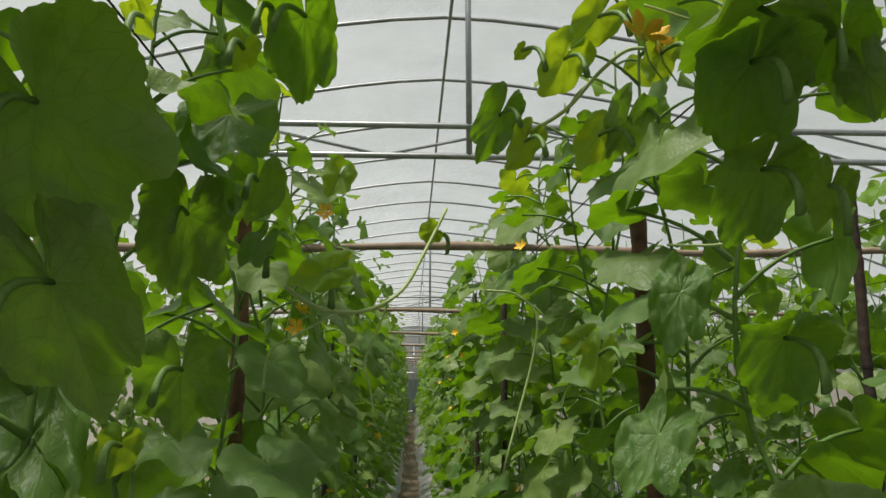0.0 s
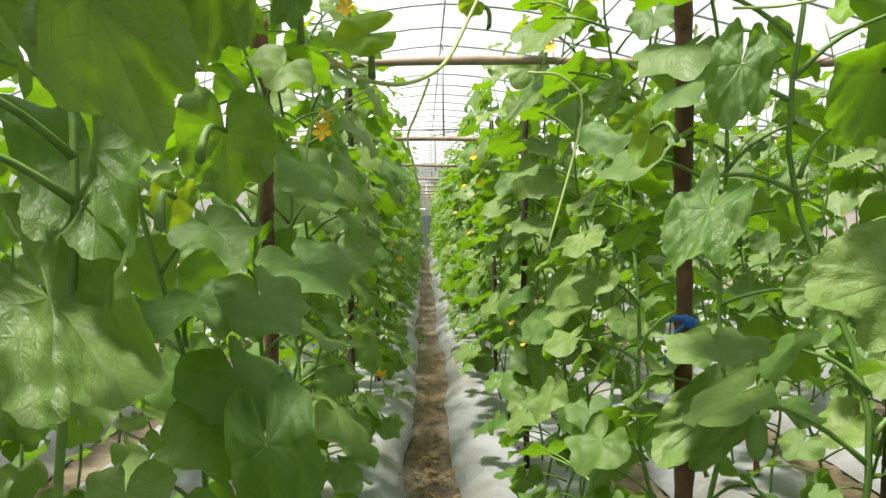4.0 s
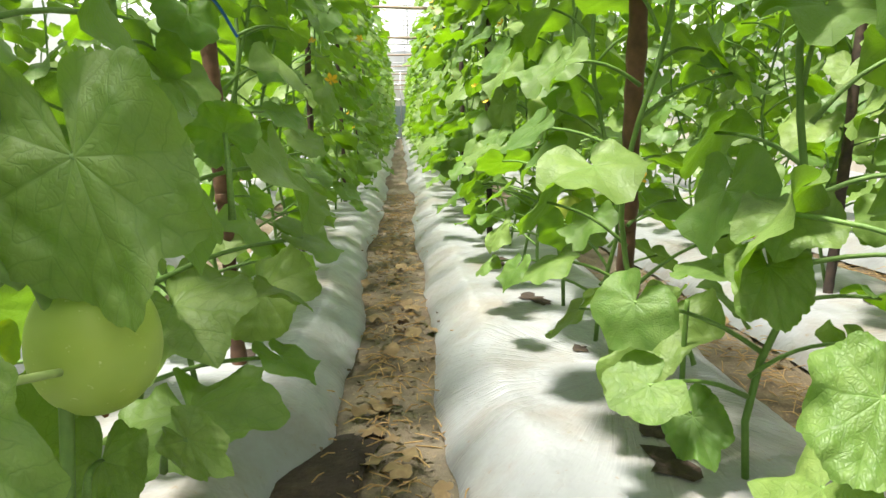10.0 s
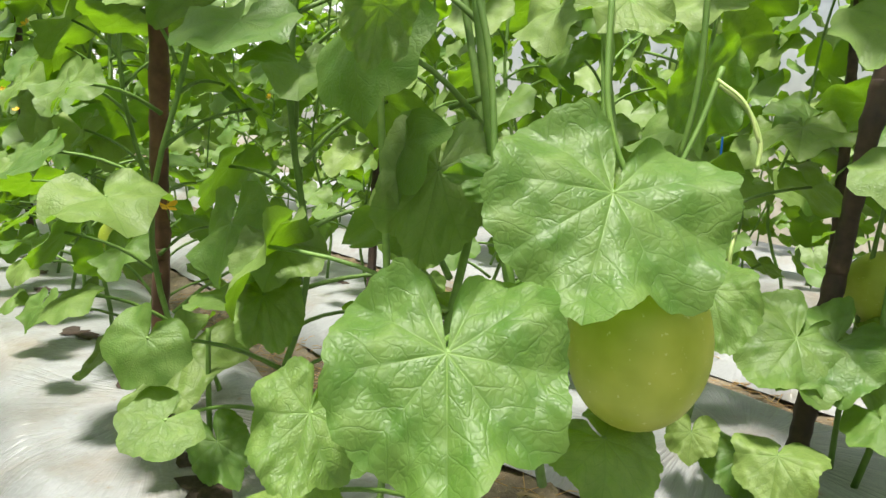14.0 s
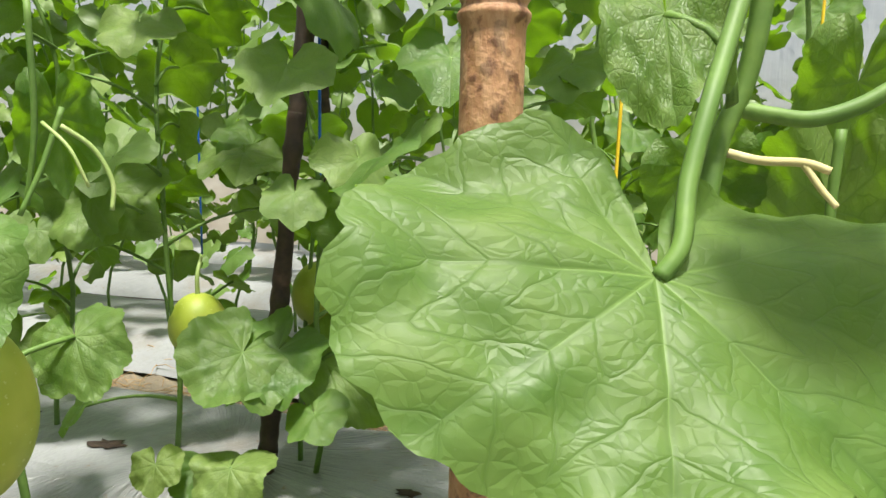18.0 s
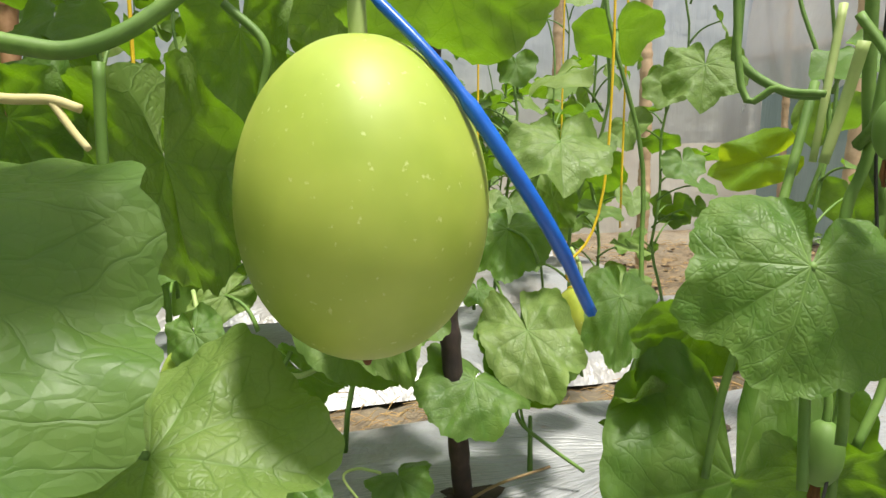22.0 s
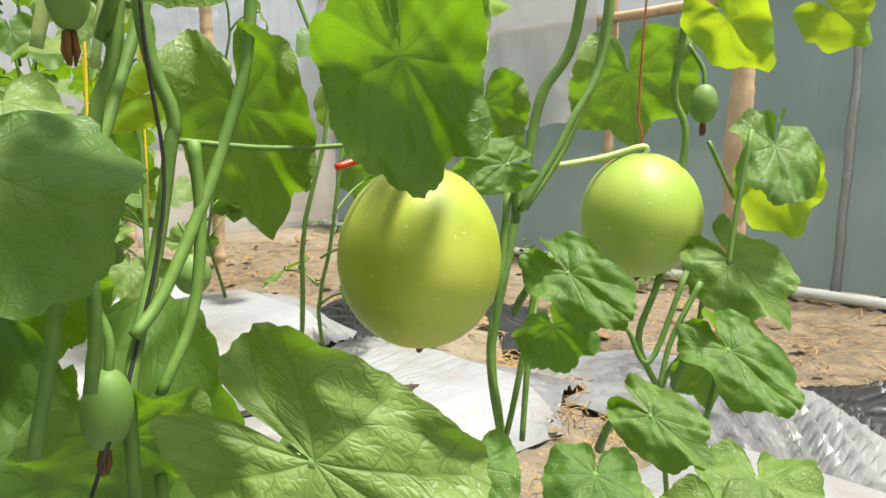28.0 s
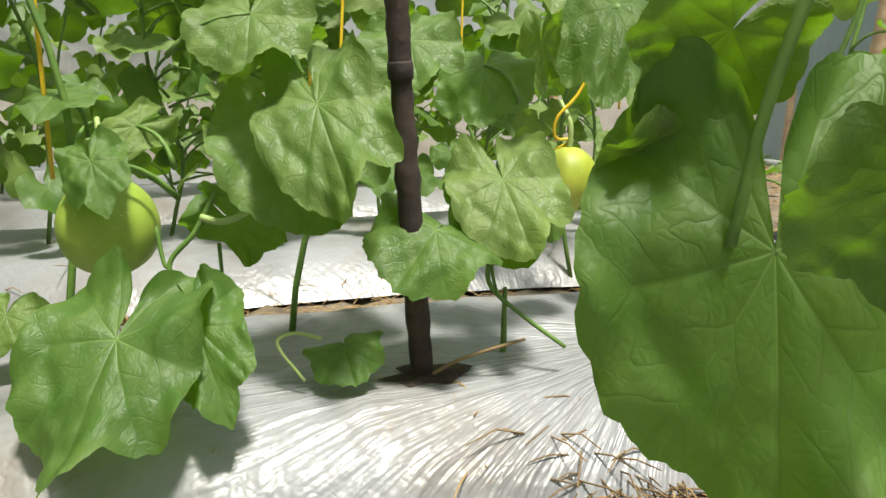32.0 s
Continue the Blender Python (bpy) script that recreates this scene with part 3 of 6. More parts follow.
def build_shell():
    xs = np.linspace(LEFT_X, RIGHT_X, 41)
    ys = np.arange(REAR_Y, FAR_END + 0.5, 0.9)
    verts = [(x, y, roof_z(x) + 0.03 + 0.012 * math.sin(3 * y + x)) for y in ys for x in xs]
    w = len(xs)
    faces = [(j * w + i, j * w + i + 1, (j + 1) * w + i + 1, (j + 1) * w + i) for j in range(len(ys) - 1) for i in range(w - 1)]
    roof = tagged(new("ceiling", mesh_of("ceiling", verts, faces, ROOF_FILM)), "milky translucent greenhouse roof film", "roof film", kind="structure")
    roof.visible_shadow = False
    for name, x in (("wall_west", LEFT_X), ("wall_east", RIGHT_X)):
        verts, faces = [], []
        ys2 = np.arange(REAR_Y, FAR_END + 0.5, 0.6)
        for y in ys2:
            for z in (0.0, 0.6, 1.2, 1.8, EAVE + 0.03):
                verts.append((x + 0.015 * math.sin(5 * y + z * 3), y, z))
        faces = [(j * 5 + i, j * 5 + i + 1, (j + 1) * 5 + i + 1, (j + 1) * 5 + i) for j in range(len(ys2) - 1) for i in range(4)]
        wall = tagged(new(name, mesh_of(name, verts, faces, WALL_FILM)), "milky plastic side wall of the greenhouse", "wall", kind="structure")
        wall.visible_shadow = False
    for name, y in (("wall_south", REAR_Y), ("wall_north", FAR_END)):
        rows = []
        for x in np.linspace(LEFT_X, RIGHT_X, 61):
            top = roof_z(x) + 0.03
            rows.append([(x, y + 0.012 * math.sin(6 * x + 4 * s), 1.42 + (top - 1.42) * s) for s in np.linspace(0, 1, 6)])
        verts = [p for r in rows for p in r]
        faces = [(j * 6 + i, j * 6 + i + 1, (j + 1) * 6 + i + 1, (j + 1) * 6 + i) for j in range(len(rows) - 1) for i in range(5)]
        upper = tagged(new(name, mesh_of(name, verts, faces, WALL_FILM)), "milky plastic gable film of the greenhouse", "wall", kind="structure")
        upper.visible_shadow = False
        verts = [(x, y + 0.02 + 0.010 * math.sin(9 * x + 3 * z) + 0.006 * math.sin(23 * x), z) for x in np.linspace(LEFT_X, RIGHT_X, 121) for z in (0.0, 0.3, 0.6, 0.9, 1.2, 1.45)]
        faces = [(j * 6 + i, j * 6 + i + 1, (j + 1) * 6 + i + 1, (j + 1) * 6 + i) for j in range(120) for i in range(5)]
        tagged(new(name + "_skirt", mesh_of(name + "_skirt", verts, faces, SKIRT_FILM)), "grey-green plastic skirt along the foot of the wall", "wall", kind="structure")


def build_hoops():
    first = tagged(new("roof_hoop", tube("roof_hoop", [(x, 0, roof_z(x)) for x in np.linspace(LEFT_X, RIGHT_X, 33)], 0.013, STEEL, 6)), "thin galvanised steel roof hoop", "hoop", "roof hoops")
    first.location.y = -4.2
    for i in range(1, 38):
        copy_thing(first, pose(0, -4.2 + 0.9 * i, 0))
    for x in (MID_X, -2.2, 2.6):
        tagged(new("ridge_purlin", tube("ridge_purlin", [(x, y, roof_z(x) - 0.02) for y in np.linspace(REAR_Y, FAR_END, 12)], 0.012, STEEL, 6)), "long steel purlin under the roof hoops", "purlin", "purlins")


def build_truss(y):
    t = thing("roof_truss", "steel roof truss with two chords and a zigzag web", "truss", (0, y, 0), "roof trusses")
    lo, hi = 2.40, 2.54
    for z in (lo, hi):
        part("chord", tube("chord", [(LEFT_X, 0, z), (0, 0, z), (RIGHT_X, 0, z)], 0.014, STEEL, 6), t)
    n = 16
    xs = np.linspace(LEFT_X, RIGHT_X, n + 1)
    for i in range(n):
        a, b = ((xs[i], 0, lo), (xs[i + 1], 0, hi)) if i % 2 else ((xs[i], 0, hi), (xs[i + 1], 0, lo))
        part("web_bar", tube("web_bar", [a, b], 0.007, STEEL, 5), t)
    part("hanger", tube("hanger", [(MID_X + 0.02, 0, lo), (MID_X + 0.02, 0, roof_z(MID_X))], 0.014, STEEL, 6), t)
    return t


build_shell()
build_hoops()
for y in (2.8, 9.1, 15.4, 21.7):
    build_truss(y)

# ---- stakes, bars, posts ----
def stake_mesh(name, length, r, mat, lean=0.0, seed=0, knots=0.32, tilt=0.0):
    """A split bamboo or branch stake with swollen joints and a slight bend."""
    rs = np.random.RandomState(seed)
    zs = np.linspace(-0.06, length, 110)
    pts = [(lean * z + 0.008 * math.sin(2.1 * z + seed) + 0.1 * r * math.sin(17 * z + seed), tilt * z + 0.006 * math.sin(3.3 * z + 2 * seed), z) for z in zs]
    rad = [r * (1 + 0.16 * math.exp(-(((z + 0.07 * seed) % knots - knots / 2) / 0.012) ** 2) + 0.06 * math.sin(9 * z + seed) + 0.045 * rs.randn()) for z in zs]
    return tube(name, pts, rad, mat, 8)


def stake(x, y, length, r, mat, label, lean=0.0, seed=0, tilt=0.0, group="trellis stakes"):
    ob = new("trellis_stake", stake_mesh("trellis_stake", length, r, mat, lean, seed, 0.32, tilt))
    ob.location = (x, y, ground_height(x, y))
    tagged(ob, label, "stake", group)
    if y < 3.0:
        for z in np.arange(0.32 + 0.05 * (seed % 4), length, 0.34):
            ring = [(lean * q + 0.008 * math.sin(2.1 * q + seed), tilt * q + 0.006 * math.sin(3.3 * q + 2 * seed), q) for q in np.linspace(z - 0.012, z + 0.012, 7)]
            part("joint", tube("joint", ring, [r * f for f in (1.0, 1.02, 1.05, 1.07, 1.05, 1.02, 1.0)], mat, 9), ob, "swollen joint of the stake")
    return ob


stake(0.485, 1.450, 1.72, 0.018, WOOD, "weathered brown bamboo stake with red-brown joints", 0.015, 1)
stake(-0.405, 1.690, 1.75, 0.018, WOOD, "weathered brown bamboo stake with a blue tie", -0.01, 2)
stake(0.455, 3.35, 2.0, 0.016, BLACK_WOOD, "blackened thin wooden stake beside melon vines", 0.0, 3)
stake(-0.42, 3.5, 2.0, 0.016, BLACK_WOOD, "blackened thin wooden stake beside melon vines", 0.0, 4)
stake(1.46, 2.18, 2.0, 0.017, BLACK_WOOD, "blackened thin wooden stake beside melon vines", 0.02, 5)
stake(1.462, 0.562, 2.0, 0.019, BLACK_WOOD, "blackened wooden stake leaning over the film", 0.08, 6, -0.06)
stake(1.467, -0.694, 2.0, 0.018, BLACK_WOOD, "dark wooden stake set in the film's planting hole", -0.045, 7, 0.085)
stake(2.6, 1.0, 2.0, 0.017, BLACK_WOOD, "blackened thin wooden stake beside melon vines", -0.03, 8)
stake(2.45, 0.36, 2.0, 0.028, BAMBOO, "tan bamboo stake among melon leaves", 0.0, 9)
for i in range(13):
    for k, mat in ((0, BLACK_WOOD), (1, BLACK_WOOD)):
        y = 5.2 + 1.9 * i
        stake(row_x(k, y) + 0.02 * math.sin(3 * i), y, 2.0, 0.016, mat, "blackened thin wooden stake beside melon vines", 0.0, 20 + i)

# broad split bamboo close to the aisle
def bamboo_radius(z):
    """A joint: a raised lip, a groove and a slightly wider internode above it."""
    over = z - 0.766
    lip = 0.16 * math.exp(-((over / 0.004) ** 2)) + 0.10 * math.exp(-(((over - 0.013) / 0.004) ** 2)) - 0.05 * math.exp(-(((over - 0.006) / 0.003) ** 2))
    return 0.0205 * (1 + lip + 0.07 * smooth(over, -0.004, 0.02))


rise = np.linspace(-0.05, 1.9, 650)
split = new("bamboo_post", mesh_of("bamboo_post", *tube_data([(0.003 * math.sin(2 * z), 0, z) for z in rise], [bamboo_radius(z) for z in rise], 20), SPECKLED))
split.location = (0.690, -0.104, ground_height(0.69, -0.104))
tagged(split, "thick tan bamboo post with speckled rind and a ringed joint", "bamboo post")

for i in range(11):
    y = 0.1 + 2.65 * i
    z = 1.98
    bar = new("trellis_bar", tube("trellis_bar", [(x, 0, 0.012 * math.sin(3 * x + i)) for x in np.linspace(-2.6, 3.2, 30)], [0.017 + 0.003 * math.sin(9 * x) for x in np.linspace(-2.6, 3.2, 30)], WEATHERED, 8))
    bar.location = (0, y, z)
    tagged(bar, "horizontal bamboo pole tying the rows together", "trellis bar", "trellis bars")

for i, (x, y) in enumerate(((1.22, -2.80), (2.74, -2.62), (4.08, -2.40), (5.3, -2.3))):
    post = new("row_end_post", stake_mesh("row_end_post", 2.0, 0.036, TIMBER, 0.01 * (-1) ** i, 40 + i, 0.4))
    post.location = (x, y, 0)
    tagged(post, "pale bamboo post standing in bare soil", "post", "row end posts")
for i in range(8):
    x = -3.9 + 1.3 * i
    wp = new("wall_post", stake_mesh("wall_post", roof_z(x) - 0.02, 0.028 if i % 2 else 0.022, TIMBER if i % 2 else STEEL, 0, 60 + i, 0.5))
    wp.location = (x, REAR_Y + 0.10, 0)
    tagged(wp, "upright post of the greenhouse end wall", "post", "wall posts")
top_rail = new("wall_rail", tube("wall_rail", [(x, 0, 0.01 * math.sin(2 * x)) for x in np.linspace(LEFT_X, RIGHT_X, 20)], 0.03, TIMBER, 8))
top_rail.location = (0, REAR_Y + 0.145, 2.03)
tagged(top_rail, "wooden rail holding the wall film", "rail", "wall rails")
rail = new("wall_rail", tube("wall_rail", [(x, 0, 0.01 * math.sin(2 * x)) for x in np.linspace(LEFT_X, RIGHT_X, 20)], 0.03, TIMBER, 8))
rail.location = (0, REAR_Y + 0.13, 1.45)
tagged(rail, "wooden rail holding the wall film", "rail")
pipe = new("water_pipe", tube("water_pipe", [(x, 0.03 * math.sin(0.9 * x), 0) for x in np.linspace(LEFT_X + 0.1, RIGHT_X - 0.1, 24)], 0.026, PIPE, 10))
pipe.location = (0, REAR_Y + 0.30, 0.028)
tagged(pipe, "white plastic water pipe lying along the wall", "pipe")


def build_loose_film():
    xs, zs = np.linspace(2.6, RIGHT_X - 0.1, 70), np.linspace(0, 1, 14)
    verts = []
    for x in xs:
        low = 0.95 + 0.18 * math.sin(1.7 * x) + 0.07 * math.sin(5.1 * x)
        for s in zs:
            z = 2.05 - (2.05 - low) * s
            verts.append((x, REAR_Y + 0.22 + 0.10 * s * (1 + 0.5 * math.sin(4 * x + 3 * s)) + 0.03 * math.sin(17 * x + 5 * s), z))
    w = len(zs)
    faces = [(j * w + i, j * w + i + 1, (j + 1) * w + i + 1, (j + 1) * w + i) for j in range(len(xs) - 1) for i in range(w - 1)]
    tagged(new("loose_film", mesh_of("loose_film", verts, faces, LOOSE_FILM)), "loose white plastic film sagging over the end wall", "plastic film")
    roll = new("film_roll", tube("film_roll", [(x, REAR_Y + 0.22 + 0.01 * math.sin(5 * x), 2.06 + 0.02 * math.sin(3 * x)) for x in np.linspace(0.6, RIGHT_X - 0.1, 40)], [0.05 + 0.008 * math.sin(13 * x) for x in np.linspace(0.6, RIGHT_X - 0.1, 40)], LOOSE_FILM, 10))
    tagged(roll, "rolled-up white plastic film along a wall rail", "film roll")


build_loose_film()


# ---- far gate ----
def build_gate():
    g = thing("end_gate", "steel framed gate in the far end wall", "gate", (0.1, FAR_END - 0.12, 0))
    for x in (-0.9, 0, 0.9):
        part("gate_post", tube("gate_post", [(x, 0, 0), (x, 0, 2.9)], 0.03, STEEL, 6), g)
    for z in (0.06, 1.7, 2.35, 2.9):
        part("gate_rail", tube("gate_rail", [(-0.9, 0, z), (0.9, 0, z)], 0.03, STEEL, 6), g)


build_gate()


# ---- melon plants ----
def plant_plan(rs, height, n, spread=1.0, low=0.12):
    """Leaves of one vine: for each the node on the vine, the blade's joint, tip, up and size."""
    wig = rs.uniform(0, 6.28, 3)
    vine = [((0.045 * math.sin(3.1 * z + wig[0]) + 0.018 * math.sin(9 * z + wig[1])) * min(1, 4 * z), (0.05 * math.sin(3.7 * z + wig[2]) + 0.015 * math.sin(11 * z + wig[0])) * min(1, 4 * z), z) for z in np.linspace(0, height, 24)]
    leaves = []
    for i in range(n):
        z = low + (height - low) * ((i + rs.uniform(0.1, 0.9)) / n) ** 1.2
        base = np.array(vine[min(23, int(z / height * 23))])
        base[2] = z
        a = (0 if i % 2 else math.pi) + rs.normal(0, 0.75)
        out = np.array([math.cos(a), math.sin(a), 0.0])
        reach = rs.uniform(0.09, 0.19) * spread * (1.45 if z < 0.5 else 1.0)
        joint = base + out * reach + np.array([0, 0, rs.uniform(0.02, 0.11)])
        tip = out * rs.uniform(0.5, 1.0) + np.array([rs.normal(0, 0.25), rs.normal(0, 0.25), -rs.uniform(0.15, 1.1)])
        up = np.array([0, 0, 1.0]) + out * rs.uniform(0.3, 1.1) + np.array([0.15, rs.normal(0, 0.3), 0])
        size = rs.uniform(0.12, 0.225) * (0.72 if z > height - 0.25 else 1.0) * (0.8 if z < 0.35 else 1.0)
        leaves.append((base, joint, tip, up, size))
    return vine, leaves


def vine_radii(k):
    return np.linspace(0.0065, 0.003, k)


def near_plant(x, y, seed, n=21, height=2.1, spread=1.0, keep=None, young=2, label="", meshes=MID_LEAVES):
    """A plant whose leaves are parts of their own."""
    rs = np.random.RandomState(seed)
    g = ground_height(x, y)
    p = thing("melon_plant", label or "tall melon vine with broad lobed green leaves", "melon plant", (x, y, g), "melon plants")
    vine, leaves = plant_plan(rs, height, n, spread)
    part("vine", tube("vine", vine, vine_radii(len(vine)), STEM, 7), p)
    for i, (base, joint, tip, up, size) in enumerate(leaves):
        if keep is not None and not keep(joint[0] + x, joint[1] + y, joint[2] + g, size):
            continue
        top = i >= n - young
        blade = (YOUNG_LEAVES if top else meshes)[rs.randint(len(YOUNG_LEAVES if top else meshes))]
        part("leaf", blade, p, "", aim(joint, tip, up, size, 1 if rs.rand() < 0.5 else -1))
        part("petiole", PETIOLE, p, "", petiole_pose(base, joint))
    return p


def far_prototype(seed, n=38, height=2.2):
    """A plant farther off: its crown is one mesh."""
    rs = np.random.RandomState(seed)
    p = thing("melon_plant", "tall melon vine, dense with broad green leaves", "melon plant", (0, 0, 0), "melon plants")
    vine, leaves = plant_plan(rs, height + rs.uniform(-0.1, 0.12), n, 1.1)
    part("vine", tube("vine", vine, vine_radii(len(vine)), STEM, 5), p)
    verts, faces, lays, o = [], [], [], 0
    proto = [(np.array([v.co[:] for v in me.vertices]), [tuple(f.vertices) for f in me.polygons], np.array([a.vector[:] for a in me.attributes["lay"].data])) for me in FAR_LEAVES]
    for base, joint, tip, up, size in leaves:
        v, f, w = proto[rs.randint(len(proto))]
        m = np.array(aim(joint, tip, up, size, 1))
        verts.append(v @ m[:3, :3].T + m[:3, 3])
        faces += [tuple(i + o for i in q) for q in f]
        lays.append(w)
        o += len(v)
    me = mesh_of("crown", np.vstack(verts), faces, LEAF)
    me.attributes.new("lay", "FLOAT_VECTOR", "POINT").data.foreach_set("vector", np.vstack(lays).ravel().astype(np.float32))
    part("crown", me, p)
    return p


FAR_LEAVES = [leaf_mesh("far_leaf", 4, 21, 81 + k, LEAF, *p) for k, p in enumerate([
    (0.12, 0.08, 0.25, 0.10), (0.18, 0.02, 0.36, 0.12), (0.06, 0.20, 0.16, 0.10), (0.14, -0.06, 0.46, 0.10)])]


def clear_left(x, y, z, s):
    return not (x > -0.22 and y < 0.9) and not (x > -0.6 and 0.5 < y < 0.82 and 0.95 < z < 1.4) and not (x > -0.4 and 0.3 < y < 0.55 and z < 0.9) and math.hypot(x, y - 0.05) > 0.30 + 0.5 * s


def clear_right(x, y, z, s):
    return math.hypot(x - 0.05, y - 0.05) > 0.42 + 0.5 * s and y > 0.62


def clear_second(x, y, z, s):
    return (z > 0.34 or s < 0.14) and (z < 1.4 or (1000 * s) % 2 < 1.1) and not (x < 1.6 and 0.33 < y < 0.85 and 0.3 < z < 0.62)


seed = 1000
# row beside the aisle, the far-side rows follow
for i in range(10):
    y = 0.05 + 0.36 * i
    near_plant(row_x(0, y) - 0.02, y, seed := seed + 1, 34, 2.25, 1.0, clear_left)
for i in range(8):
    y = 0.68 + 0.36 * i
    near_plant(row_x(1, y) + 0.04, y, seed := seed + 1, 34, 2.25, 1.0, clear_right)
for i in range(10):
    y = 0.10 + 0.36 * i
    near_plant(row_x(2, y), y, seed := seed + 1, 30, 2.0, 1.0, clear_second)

prototypes = [far_prototype(500 + k) for k in range(8)]
spots = [(0, 3.62 + 0.37 * i) for i in range(71)] + [(1, 3.52 + 0.37 * i) for i in range(71)]
spots += [(2, 3.75 + 0.36 * i) for i in range(28)] + [(3, 0.2 + 0.30 * i) for i in range(34)] + [(4, 0.1 + 0.33 * i) for i in range(24)] + [(5, -0.9 + 0.36 * i) for i in range(16)]
spots += [(-1, -0.2 + 0.42 * i) for i in range(34)] + [(-2, -0.2 + 0.45 * i) for i in range(16)]
rs = np.random.RandomState(77)
for i, (k, y) in enumerate(spots):
    x, y = row_x(k, y) + rs.normal(0, 0.03), y + rs.normal(0, 0.04)
    m = pose(x, y, ground_height(x, y), 0, 0, 180 * rs.randint(2) + rs.normal(0, 18))
    if i < len(prototypes):
        prototypes[i].matrix_basis = m
    else:
        copy_thing(prototypes[rs.randint(len(prototypes))], m)


# ---- melons ----
def melon_mesh(w, h, seed):
    """An egg-shaped fruit with faint ribs and a dimple at the stalk."""
    rings, sides = 30, 40
    verts, faces = [], []
    for i in range(rings + 1):
        a = math.pi * i / rings
        r = math.sin(a) ** 0.98 * (1 - 0.025 * math.cos(a))
        z = math.cos(a)
        z -= 0.035 * math.exp(-((a / 0.13) ** 2))
        for k in range(sides):
            b = 2 * math.pi * k / sides
            rib = 1 + 0.006 * math.cos(10 * b + seed) * math.sin(a) + 0.012 * math.sin(2 * b + seed) * math.sin(a)
            verts.append((0.5 * w * r * rib * math.cos(b), 0.5 * w * r * rib * math.sin(b), 0.5 * h * z))
    faces = [(i * sides + k, i * sides + (k + 1) % sides, (i + 1) * sides + (k + 1) % sides, (i + 1) * sides + k) for i in range(rings) for k in range(sides)]
    faces = [f[::-1] for f in faces]
    return mesh_of("rind", verts, faces, RIND)


def melon(at, w, h, seed=0, tie=None, stalk=((0.0, 0.0, 0.05), (0.03, 0.01, 0.09)), label="", lean=0.0):
    m = thing("melon", label or "smooth pale yellow-green melon hanging on its vine", "melon", at, "melons")
    m.rotation_euler = (radians(lean), radians(lean * 0.5), 0)
    rind = melon_mesh(w, h, seed)
    if seed in (3, 5, 9):
        rind.materials[0] = GREEN_RIND
    part("rind", rind, m)
    top = np.array([0, 0, 0.5 * h - 0.008])
    line = spline([top] + [top + np.array(q) for q in stalk], 6)
    part("stalk", tube("stalk", line, np.linspace(0.0058, 0.0040, len(line)), PALE_STEM, 8), m, "pale green stalk")
    end = new("blossom_scar", tube("blossom_scar", [(0, 0, -0.5 * h + 0.001), (0.002, 0, -0.5 * h - 0.006)], [0.005, 0.002], WITHER, 6))
    end.parent = m
    if tie:
        mat, ctrl, r = tie
        line = spline([top + np.array(q) for q in ctrl], 8)
        part("tie_string", tube("tie_string", line, r, mat, 6), m, "plastic tie string")
    return m


melon((0.728, -0.463, 0.722), 0.146, 0.186, 1, (BLUE, [(0.004, 0.004, 0.030), (-0.008, 0.002, 0.034), (-0.006, -0.004, 0.031), (-0.030, -0.040, -0.012), (-0.038, -0.070, -0.055), (-0.030, -0.105, -0.105), (0.006, -0.145, -0.162)], np.r_[np.full(18, 0.0022), np.full(10, 0.0034), np.full(15, 0.0047), np.full(6, 0.0040)]),
      ((0.0, 0.0, 0.035), (0.005, -0.005, 0.07), (0.02, -0.02, 0.12)), "large smooth yellow-green melon tied with blue string")
melon((0.719, -1.026, 0.599), 0.134, 0.150, 2, (RED, [(0.012, 0.071, 0.006), (0.007, 0.033, 0.016), (0.003, 0.008, 0.018), (0.006, 0.0, 0.05), (0.010, -0.01, 0.2), (-0.029, -0.01, 1.286)], 0.0030),
      ((0.0, 0.0, 0.02), (-0.03, 0.03, 0.03), (-0.07, 0.09, 0.03)), "pale yellow melon tied with red string")
melon((0.780, -1.471, 0.599), 0.160, 0.166, 3, (RUST, [(0.0, 0.0, 0.012), (0.003, 0.0, 0.03), (0.003, 0.002, 0.2), (-0.064, 0.0, 1.264)], 0.0014),
      ((0.0, 0.0, 0.014), (0.03, 0.05, 0.0), (0.06, 0.11, -0.01)), "round green melon hanging on a thin brown string")
melon((0.700, 0.407, 0.530), 0.146, 0.190, 4, None, label="yellow-green melon half covered by a leaf")
melon((-0.256, 0.65, 0.504), 0.112, 0.132, 5, None, label="pale ribbed melon among leaves over the film")
melon((0.56, 2.18, 0.40), 0.10, 0.11, 6)
melon((1.594, 0.496, 0.478), 0.135, 0.15, 7, (BLUE, [(0, 0, 0.02), (-0.01, 0, 0.3), (-0.02, 0, 1.41)], 0.0035), label="yellow-green melon hanging on a blue string")
melon((1.523, 0.772, 0.395), 0.13, 0.15, 8)
melon((1.556, -0.227, 0.342), 0.143, 0.150, 9, label="yellow-green melon under a drooping leaf")
melon((1.684, -0.999, 0.382), 0.115, 0.125, 10, (YELLOW, [(0.02, 0.02, 0.0), (0, 0, 0.02), (0.0, 0.03, 0.05), (-0.005, -0.056, 0.3), (-0.01, -0.056, 1.49)], 0.003), label="small pale yellow melon tied with yellow string")
melon((1.765, -0.615, 0.445), 0.118, 0.14, 11, (YELLOW, [(0, 0, 0.02), (0.0, 0.03, 0.04), (0.01, 0.01, 0.5), (0.0, 0.01, 1.45)], 0.003), label="small pale yellow melon tied with yellow string")

